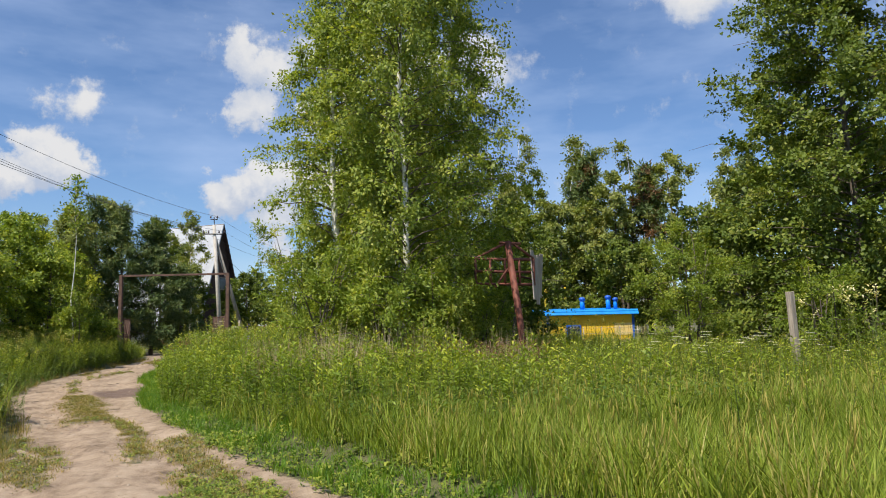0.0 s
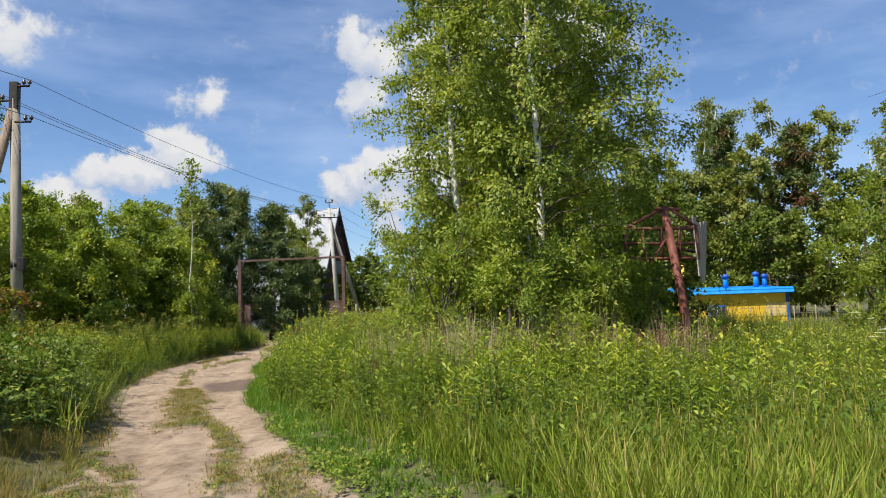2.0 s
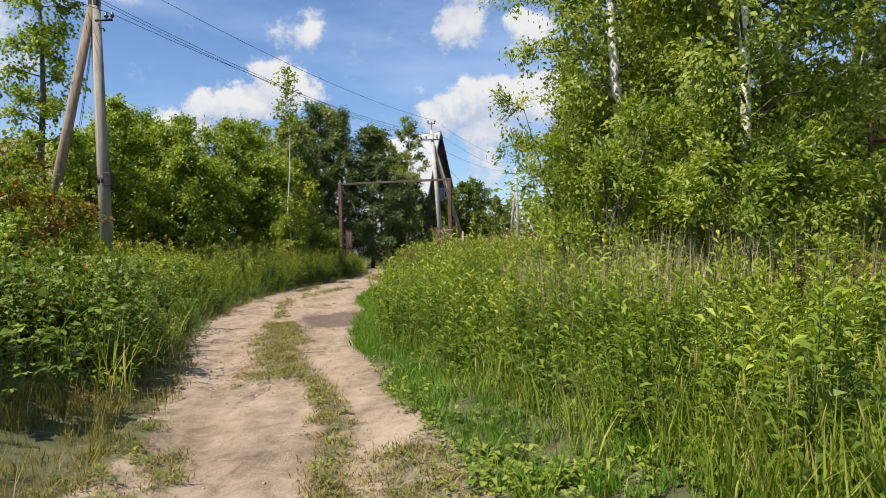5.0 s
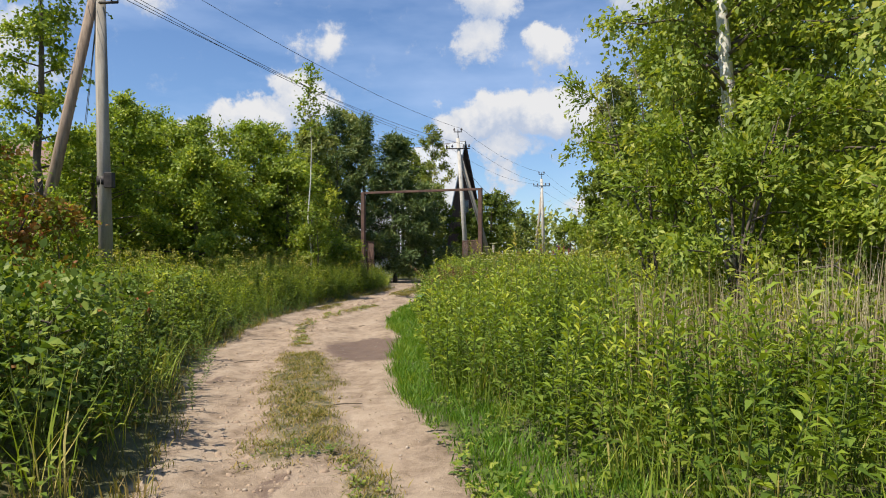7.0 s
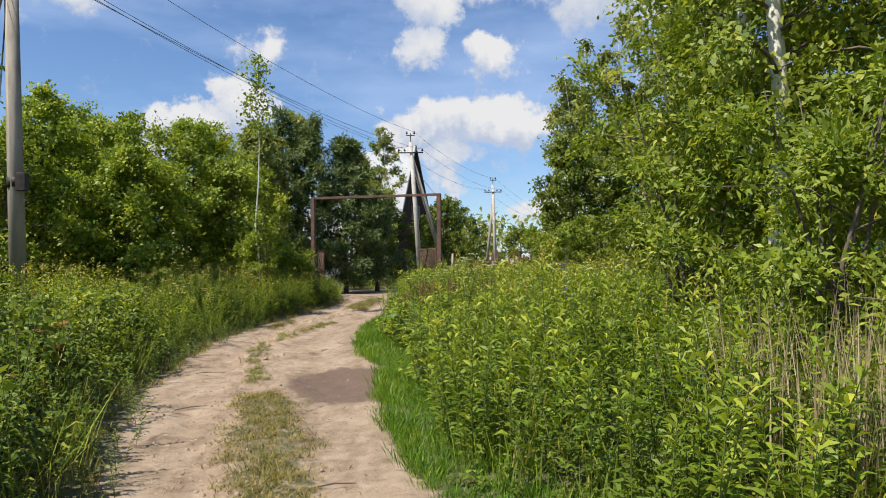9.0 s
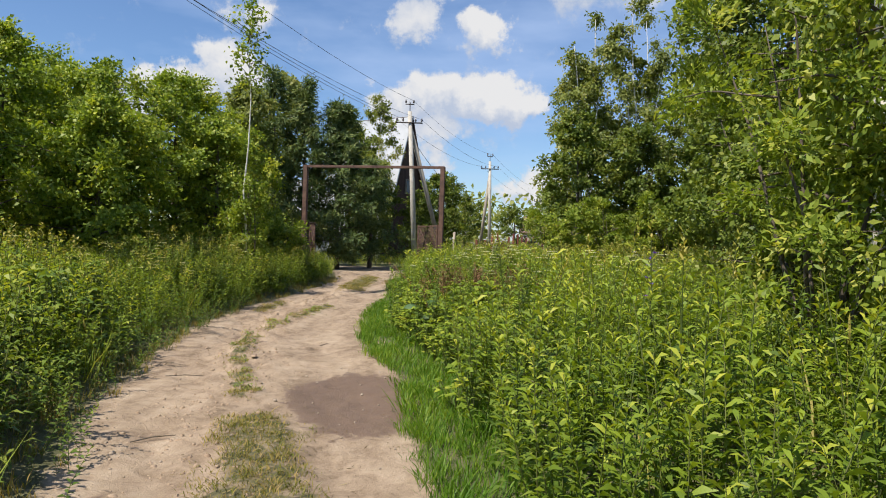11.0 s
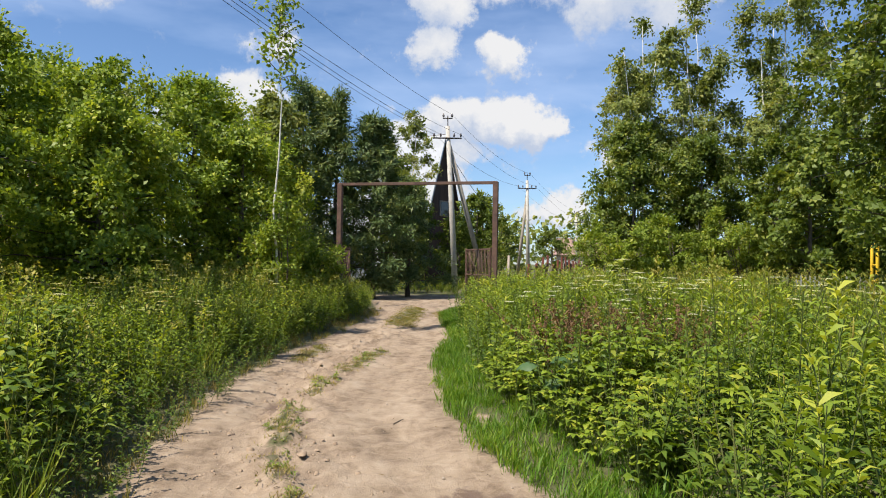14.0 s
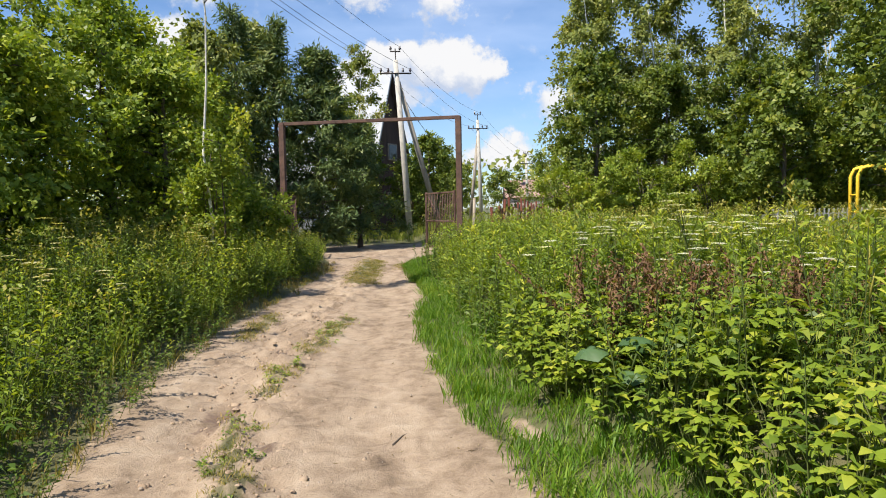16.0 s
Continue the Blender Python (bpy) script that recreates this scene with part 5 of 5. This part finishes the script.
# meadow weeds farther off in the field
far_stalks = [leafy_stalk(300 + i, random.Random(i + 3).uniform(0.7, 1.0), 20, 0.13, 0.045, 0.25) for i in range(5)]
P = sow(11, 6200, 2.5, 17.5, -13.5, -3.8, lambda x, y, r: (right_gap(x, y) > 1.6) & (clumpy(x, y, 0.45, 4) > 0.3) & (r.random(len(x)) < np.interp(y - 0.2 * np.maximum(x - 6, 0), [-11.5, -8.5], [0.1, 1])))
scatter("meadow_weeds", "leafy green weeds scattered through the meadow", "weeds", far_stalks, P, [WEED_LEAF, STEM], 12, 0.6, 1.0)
plumes = [leafy_stalk(320 + i, random.Random(i + 5).uniform(1.0, 1.25), 14, 0.13, 0.035, 0.25, top="plume") for i in range(5)]
P = sow(13, 1700, 1.5, 15.5, 2.0, 26.0, lambda x, y, r: (right_gap(x, y) > 1.6) & (clumpy(x, y, 0.35, 6) > 0.4))
scatter("goldenrod", "yellow-green goldenrod with feathery tops", "weeds", plumes, P, [WEED_LEAF, STEM, SEDGE], 14, 0.65, 0.95)
# dry straw before the birches
straws = [tuft(340 + i, 12, 1.15, 0.007, 0.14, 0.14) for i in range(4)]
P = sow(15, 420, 2.6, 8.2, -6.4, -4.8, lambda x, y, r: (right_gap(x, y) > 1.3) & (np.abs(y + 5.6) < 0.7) & (clumpy(x, y, 1.1, 8) > 0.35))
scatter("dry_reeds", "pale dry reed stalks before the birches", "reeds", straws, P, [STRAW, STRAW], 16)
deads = [leafy_stalk(350 + i, 0.85, 44, 0.11, 0.045, 0.7, 0.25) for i in range(4)]
P = np.concatenate([sow(17, 200, 6.0, 8.6, -5.9, -4.7, lambda x, y, r: x > 0), sow(18, 80, 0.75, 1.7, 3.4, 4.6, lambda x, y, r: x > 0), sow(19, 40, 1.7, 2.5, 3.2, 4.1, lambda x, y, r: x > 0)])
scatter("withered_weeds", "brown withered weed stalks", "weeds", deads, P, [DEADWEED, DEADWEED], 20, 0.75, 1.1, 0.3)
# the other side: grass and herbs of the bank
banks_grass = [tuft(360 + i, 26, 0.58, 0.008, 0.14, 0.6, i % 2) for i in range(6)]
P = sow(21, 5200, -8.5, 1.0, -8.0, 21.0, lambda x, y, r: (left_gap(x, y) > 0.25) & (left_gap(x, y) < 6) & (r.random(len(x)) < np.where(left_gap(x, y) > 1.6, 0.45, 0.15)))
scatter("bank_grass", "tall seeding grass on the roadside bank", "grass", banks_grass, P, [GRASS, SEDGE], 22, 0.75, 1.35)
P = sow(20, 3600, -7.0, 1.6, -16.5, -7.5, lambda x, y, r: (left_gap(x, y) > 0.1) & (left_gap(x, y) < 5) & (clumpy(x, y, 1.0, 4) > 0.2))
scatter("bank_grass", "low yellowing grass on the shaded bank", "grass", banks_grass, P, [TURF, SEDGE], 23, 0.3, 0.62)
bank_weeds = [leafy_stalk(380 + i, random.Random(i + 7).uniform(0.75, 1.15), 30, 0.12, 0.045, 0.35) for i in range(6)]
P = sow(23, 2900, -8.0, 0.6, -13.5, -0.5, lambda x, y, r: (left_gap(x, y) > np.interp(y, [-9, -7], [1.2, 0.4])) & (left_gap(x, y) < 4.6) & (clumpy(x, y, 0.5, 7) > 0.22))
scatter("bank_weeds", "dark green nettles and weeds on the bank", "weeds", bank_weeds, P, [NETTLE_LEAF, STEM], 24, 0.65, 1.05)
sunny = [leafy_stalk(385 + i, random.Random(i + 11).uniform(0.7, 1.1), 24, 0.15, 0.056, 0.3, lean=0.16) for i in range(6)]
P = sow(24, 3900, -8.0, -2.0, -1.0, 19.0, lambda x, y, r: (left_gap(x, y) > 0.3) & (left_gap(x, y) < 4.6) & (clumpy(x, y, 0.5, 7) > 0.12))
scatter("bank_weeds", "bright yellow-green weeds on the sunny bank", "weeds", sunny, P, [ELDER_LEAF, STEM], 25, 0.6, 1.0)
P = sow(34, 1500, -4.6, -0.8, -6.0, 9.0, lambda x, y, r: (left_gap(x, y) > -0.12 + 0.14 * wobble(x, y, 2.0)) & (left_gap(x, y) < 0.6))
scatter("bank_weeds", "low leafy herbs overhanging the track edge", "weeds", sunny, P, [NETTLE_LEAF, STEM], 37, 0.22, 0.6, 0.3)
P = sow(25, 1000, -6.5, -2.8, 6.0, 20.0, lambda x, y, r: (left_gap(x, y) > 0.3) & (left_gap(x, y) < 2.4))
scatter("bank_weeds", "low dark bushy herbs along the track edge", "weeds", bank_weeds, P, [NETTLE_LEAF, STEM], 26, 0.7, 1.05)
P = sow(26, 1300, -7.5, -1.5, 0.0, 17.0, lambda x, y, r: (left_gap(x, y) > 0.5) & (left_gap(x, y) < 4.2) & (clumpy(x, y, 0.5, 9) > 0.35))
scatter("bank_goldenrod", "yellow-green feathery weeds on the bank", "weeds", plumes, P, [ELDER_LEAF, STEM, SEDGE], 27, 0.6, 0.95)
brambles = [lobed_plant(390 + k, 0.85, 20, 0.10) for k in range(4)]
P = sow(28, 620, -6.5, 0.0, -9.0, 3.0, lambda x, y, r: (left_gap(x, y) > 0.55) & (left_gap(x, y) < 3.4) & (clumpy(x, y, 0.7, 4) > 0.3))
scatter("raspberry_canes", "dark green raspberry canes along the track", "bushes", brambles, P, [NETTLE_LEAF, STEM], 29, 0.6, 1.0)
P = sow(30, 46, -5.8, -0.8, -7.0, 1.0, lambda x, y, r: (left_gap(x, y) > 0.8) & (left_gap(x, y) < 3.0))
scatter("raspberry_canes", "raspberry canes with orange tinted leaves", "bushes", brambles, P, [RUST_LEAF, STEM], 31, 0.6, 0.95)
P = sow(27, 520, -14.0, 4.0, 31.0, 46.0, lambda x, y, r: x < 5)
scatter("far_grass", "tall grass beyond the gate", "grass", banks_grass, P, [GRASS, SEDGE], 28, 1.0, 1.6)
P = sow(29, 500, -8.0, -2.8, 20.5, 24.0, lambda x, y, r: left_gap(x, y) > 0.2)
scatter("far_grass", "tall grass at the gate", "grass", banks_grass, P, [GRASS, SEDGE], 30, 0.9, 1.4)
# low turf in and beside the track
turf = [tuft(400 + i, 15, 0.042, 0.007, 0.09, 1.5) for i in range(5)]
P = sow(31, 70000, -3.2, 4.0, -15.5, 21.0, lambda x, y, r: r.random(len(x)) < np.clip(turf_amount(x, y) * 1.9 + 0.25, 0, 0.9) * np.clip(clumpy(x, y, 3.0, 2) * 2.6 - 0.15, 0, 1), 0.004)
scatter("track_turf", "short worn yellow-green turf between the ruts", "grass", turf, P, [TURF, TURF], 32, 0.6, 1.3, 0.2)
lush = [tuft(410 + i, 16, 0.15, 0.009, 0.09, 0.8) for i in range(5)]
P = sow(33, 32000, -1.0, 6.5, -15.0, 20.0, lambda x, y, r: (right_gap(x, y) > -0.02 + 0.07 * wobble(x, y, 4)) & (right_gap(x, y) < verge(y) + 0.35) & (np.hypot((x - 0.03 - (3.25 - y) * 0.22) / 0.11, (y - 3.25) / 0.5) > 0.9) & (r.random(len(x)) < np.interp(y, [-9, -4], [0.45, 1.0])), 0.005)
scatter("verge_turf", "lush bright green turf along the track edge", "grass", lush, P, [LUSH, LUSH], 34, 0.6, 1.35, 0.2)
P = sow(35, 9000, -4.0, 1.5, -14.5, 20.0, lambda x, y, r: (left_gap(x, y) > -0.08 + 0.1 * wobble(x, y, 3)) & (left_gap(x, y) < 0.7) & (r.random(len(x)) < 0.6), 0.005)
scatter("verge_turf", "worn grass along the shaded track edge", "grass", lush, P, [TURF, TURF], 36, 0.5, 1.1, 0.2)
herbs = [low_herb(420 + i, 10, 0.06, 0.034) for i in range(4)]
P = sow(37, 2600, 1.2, 6.0, -14.0, -4.5, lambda x, y, r: (right_gap(x, y) > -0.1) & (right_gap(x, y) < verge(y) + 0.2) & (clumpy(x, y, 1.2, 3) > 0.3), 0.0)
scatter("low_herbs", "flat plantain and clover leaves on the verge", "herbs", herbs, P, [NETTLE_LEAF, STEM], 38, 0.6, 1.3)
P = np.concatenate([sow(38, 3000, 2.2, 4.2, -15.8, -11.6, lambda x, y, r: turf_amount(x, y) > 0.05, 0.0), sow(39, 900, 0.0, 3.6, -12.0, -6.0, lambda x, y, r: turf_amount(x, y) > 0.0, 0.0), sow(40, 1600, -2.4, -0.8, -0.8, 9.0, lambda x, y, r: (turf_amount(x, y) > -0.4) & (clumpy(x, y, 2.2, 6) > 0.45), 0.0)])
scatter("low_herbs", "small green herbs growing in the track", "herbs", herbs, P, [NETTLE_LEAF, STEM], 41, 0.3, 0.7)


# ---- flowers ----
umbels = [umbel(430 + i, random.Random(i + 2).uniform(0.95, 1.2)) for i in range(5)]
P = np.concatenate([sow(43, 46, 0.6, 4.2, 3.2, 6.4, lambda x, y, r: right_gap(x, y) > 1.3), sow(44, 16, 9.5, 12.5, -9.5, -7.0, lambda x, y, r: x > 0)])
scatter("white_umbels", "white flat-topped umbel flowers above the weeds", "flowers", umbels, P, [WEED_LEAF, STEM, WHITE_PETAL], 46, 0.75, 1.02, 0.25)
P = sow(45, 44, -6.0, -3.2, 2.0, 12.0, lambda x, y, r: left_gap(x, y) > 0.6)
scatter("white_umbels", "white umbel flowers on the roadside bank", "flowers", umbels, P, [WEED_LEAF, STEM, CREAM_PETAL], 47, 0.62, 0.95, 0.14)
creams = [leafy_stalk(450 + i, 1.25, 14, 0.14, 0.05, 0.3, top="plume") for i in range(3)]
P = sow(47, 26, 13.2, 16.2, -8.6, -6.4, lambda x, y, r: x > 0)
scatter("cream_flowers", "creamy meadowsweet flower heads by the wooden post", "flowers", creams, P, [NETTLE_LEAF, STEM, CREAM_PETAL], 48, 1.1, 1.4)
spikes = [leafy_stalk(460 + i, 1.1, 26, 0.14, 0.03, 0.2, top="spike") for i in range(3)]
P = sow(49, 34, 0.6, 3.4, -5.0, 3.0, lambda x, y, r: right_gap(x, y) > 1.0)
scatter("mullein_spikes", "pale yellow-green flower spikes among weeds", "flowers", spikes, P, [WEED_LEAF, STEM, SEDGE], 50, 0.9, 1.2)


def bellflower():
    rng = np.random.default_rng(5)
    t = thing("bellflower", 2.75, -0.55, float(ground_z(np.array(2.75), np.array(-0.55))), "violet bellflower on a tall stalk among weeds", "flower")
    tube_part("stalk", [(0, 0, 0), (0.03, 0, 0.7), (0.06, 0.01, 1.25)], [0.006, 0.005, 0.003], STEM, t, 6)
    for k in range(9):
        z, a = 0.75 + 0.06 * k, k * 2.4
        c = np.array((0.05 + 0.035 * math.cos(a), 0.035 * math.sin(a), z))
        chunks = [long_leaf(c, unit(np.array((math.cos(b) + 0.6 * math.cos(a), math.sin(b) + 0.6 * math.sin(a), 0.3))), 0.045, 0.028, -0.1) for b in np.linspace(0, 6.28, 6)[:5]]
        V, F = join(chunks)
        under("blossom", mesh_from("blossom", V, F, [VIOLET_PETAL], None, np.full(len(V), rng.random())), t, "violet bell blossom")


def burdock():
    t = thing("burdock", 0.62, 3.0, float(ground_z(np.array(0.62), np.array(3.0))), "burdock with large grey-green heart-shaped leaves", "burdock")
    rng = np.random.default_rng(9)
    for k, (a, hh, sz) in enumerate(((0.4, 0.46, 0.11), (2.0, 0.38, 0.10), (3.5, 0.44, 0.125), (4.9, 0.30, 0.10), (5.6, 0.50, 0.09))):
        c = np.array((0.18 * math.cos(a), 0.18 * math.sin(a), hh))
        tube_part("stalk", [(0, 0, 0), c * (0.6, 0.6, 0.6), c], 0.008, STEM, t, 6)
        n, m = 14, 5
        V, F = [], []
        for i in range(m):
            for j in range(n):
                q = 2 * math.pi * j / n
                r = sz * (i + 0.05) / (m - 1) * (1 - 0.25 * math.cos(q)) * (1 + 0.05 * math.sin(5 * q))
                V.append((r * math.cos(q), r * math.sin(q), -0.5 * r * r / sz + 0.02 * math.sin(4 * q) * r / sz))
        for i in range(m - 1):
            for j in range(n):
                F.append((i * n + j, i * n + (j + 1) % n, (i + 1) * n + (j + 1) % n, (i + 1) * n + j))
        M = np.array(Euler((rng.uniform(-0.3, 0.3), 0.35, a)).to_matrix())
        V = np.array(V) @ M.T + c + np.array((math.cos(a), math.sin(a), 0)) * sz * 0.5
        under("leaf", mesh_from("leaf", V, F, [BURDOCK_LEAF], None, np.full(len(V), rng.random()), True), t)


bellflower()
burdock()


# ---- small litter ----
def pebbles():
    rng = np.random.default_rng(12)
    n = 420
    y = rng.uniform(-12, 12, n)
    x = road_left(y) + (road_right(y) - road_left(y)) * rng.uniform(0.05, 0.95, n)
    x[:6], y[:6] = (0.0, -0.25, 0.3, 0.1, -0.1, 0.2), (0.0, -0.6, -0.9, 0.4, -1.1, 0.7)
    z = ground_z(x, y)
    base = np.array([(-1, -1, -0.6), (1, -1, -0.6), (1, 1, -0.6), (-1, 1, -0.6), (-0.7, -0.7, 0.6), (0.7, -0.7, 0.6), (0.7, 0.7, 0.6), (-0.7, 0.7, 0.6)])
    Q = np.array([(3, 2, 1, 0), (4, 5, 6, 7), (0, 1, 5, 4), (1, 2, 6, 5), (2, 3, 7, 6), (3, 0, 4, 7)])
    r = rng.gamma(1.6, 0.0025, n) + 0.003
    r[0] = 0.016
    V = base[None] * (r[:, None] * rng.uniform(0.6, 1.3, (n, 3)))[:, None] + rng.normal(0, 0.12, (n, 8, 3)) * r[:, None, None]
    V = V + np.stack([x, y, z + r * 0.25], 1)[:, None]
    F = (Q[None] + (np.arange(n) * 8)[:, None, None]).reshape(-1, 4)
    tagged(new("pebbles", mesh_from("pebbles", V.reshape(-1, 3), F, [PEBBLE])), "small stones and crumbs lying on the sandy track", "pebbles", kind="stuff")


def clods():
    """Trodden lumps of dry sand along the churned rut."""
    rng = np.random.default_rng(21)
    n = 1900
    y = rng.uniform(-7.0, 10.0, n)
    u = rng.normal(0.36, 0.12, n)
    x = road_left(y) + (road_right(y) - road_left(y)) * np.clip(u, 0.08, 0.9)
    r = rng.gamma(2.0, 0.004, n) + 0.005
    ring = [(math.cos(a), math.sin(a)) for a in np.linspace(0, 2 * math.pi, 7)[:6]]
    base = np.array([(cx, cy, -0.3) for cx, cy in ring] + [(cx * 0.75, cy * 0.75, 0.35) for cx, cy in ring] + [(0, 0, 0.55)])
    Q = np.array([(i, (i + 1) % 6, 6 + (i + 1) % 6, 6 + i) for i in range(6)] + [(6, 7, 8, 12), (8, 9, 10, 12), (10, 11, 6, 12)])
    V = base[None] * (r[:, None] * rng.uniform(0.6, 1.4, (n, 3)))[:, None] + rng.normal(0, 0.14, (n, 13, 3)) * r[:, None, None]
    V = V + np.stack([x, y, ground_z(x, y)], 1)[:, None]
    F = (Q[None] + (np.arange(n) * 13)[:, None, None]).reshape(-1, 4)
    tagged(new("sand_clods", mesh_from("sand_clods", V.reshape(-1, 3), F, [CLOD])), "crumbled clods of dry sand along the churned rut", "clods", kind="stuff")


def dry_litter():
    """Dry stalks and crumbs of grass lying flat on the sand."""
    rng = np.random.default_rng(33)
    n = 9000
    y = rng.uniform(-15, 14, n)
    u = rng.random(n)
    x = road_left(y) + (road_right(y) - road_left(y)) * u
    near = np.clip(turf_amount(x, y) + 1.1, 0, 1) + np.clip(1 - 9 * np.minimum(u, 1 - u), 0, 1) + 0.12
    k = rng.random(n) < np.clip(near, 0, 1) * np.clip(clumpy(x, y, 1.4, 3) * 1.6 - 0.2, 0, 1)
    x, y = x[k], y[k]
    m = len(x)
    a, ln, w = rng.uniform(0, 6.28, m), rng.gamma(2.2, 0.012, m) + 0.012, rng.uniform(0.0015, 0.005, m)
    c, q = np.cos(a), np.sin(a)
    off = np.stack([np.stack([-c * ln / 2, -q * ln / 2], 1), np.stack([-q * w, c * w], 1), np.stack([c * ln / 2, q * ln / 2], 1), np.stack([q * w, -c * w], 1)], 1)
    XY = np.stack([x, y], 1)[:, None] + off
    Z = ground_z(XY[..., 0], XY[..., 1]) + 0.006 + 0.006 * rng.random((m, 4))
    V = np.concatenate([XY, Z[..., None]], -1).reshape(-1, 3)
    me = mesh_from("dry_litter", V, np.arange(4 * m).reshape(-1, 4), [LITTER], None, np.repeat(rng.random(m), 4))
    tagged(new("dry_litter", me), "dry grass stalks and crumbs scattered on the sandy track", "litter", kind="stuff")


clods()
pebbles()
dry_litter()
for x, y, a, ln in ((0.35, -4.6, 20, 0.3), (-0.9, 3.2, 60, 0.35), (-2.2, 0.5, 10, 0.4), (-0.4, 5.3, 100, 0.2), (-1.6, -1.9, 40, 0.35)):
    z = float(ground_z(np.array(x), np.array(y)))
    s = thing("twig", x, y, z, "thin dry twig lying on the sand", "twig", "twigs", rz=a)
    tube_part("stick", [(0, 0, 0.008), (ln * 0.5, 0.02, 0.014), (ln, -0.01, 0.008)], [0.006, 0.005, 0.003], BARK, s, 6)
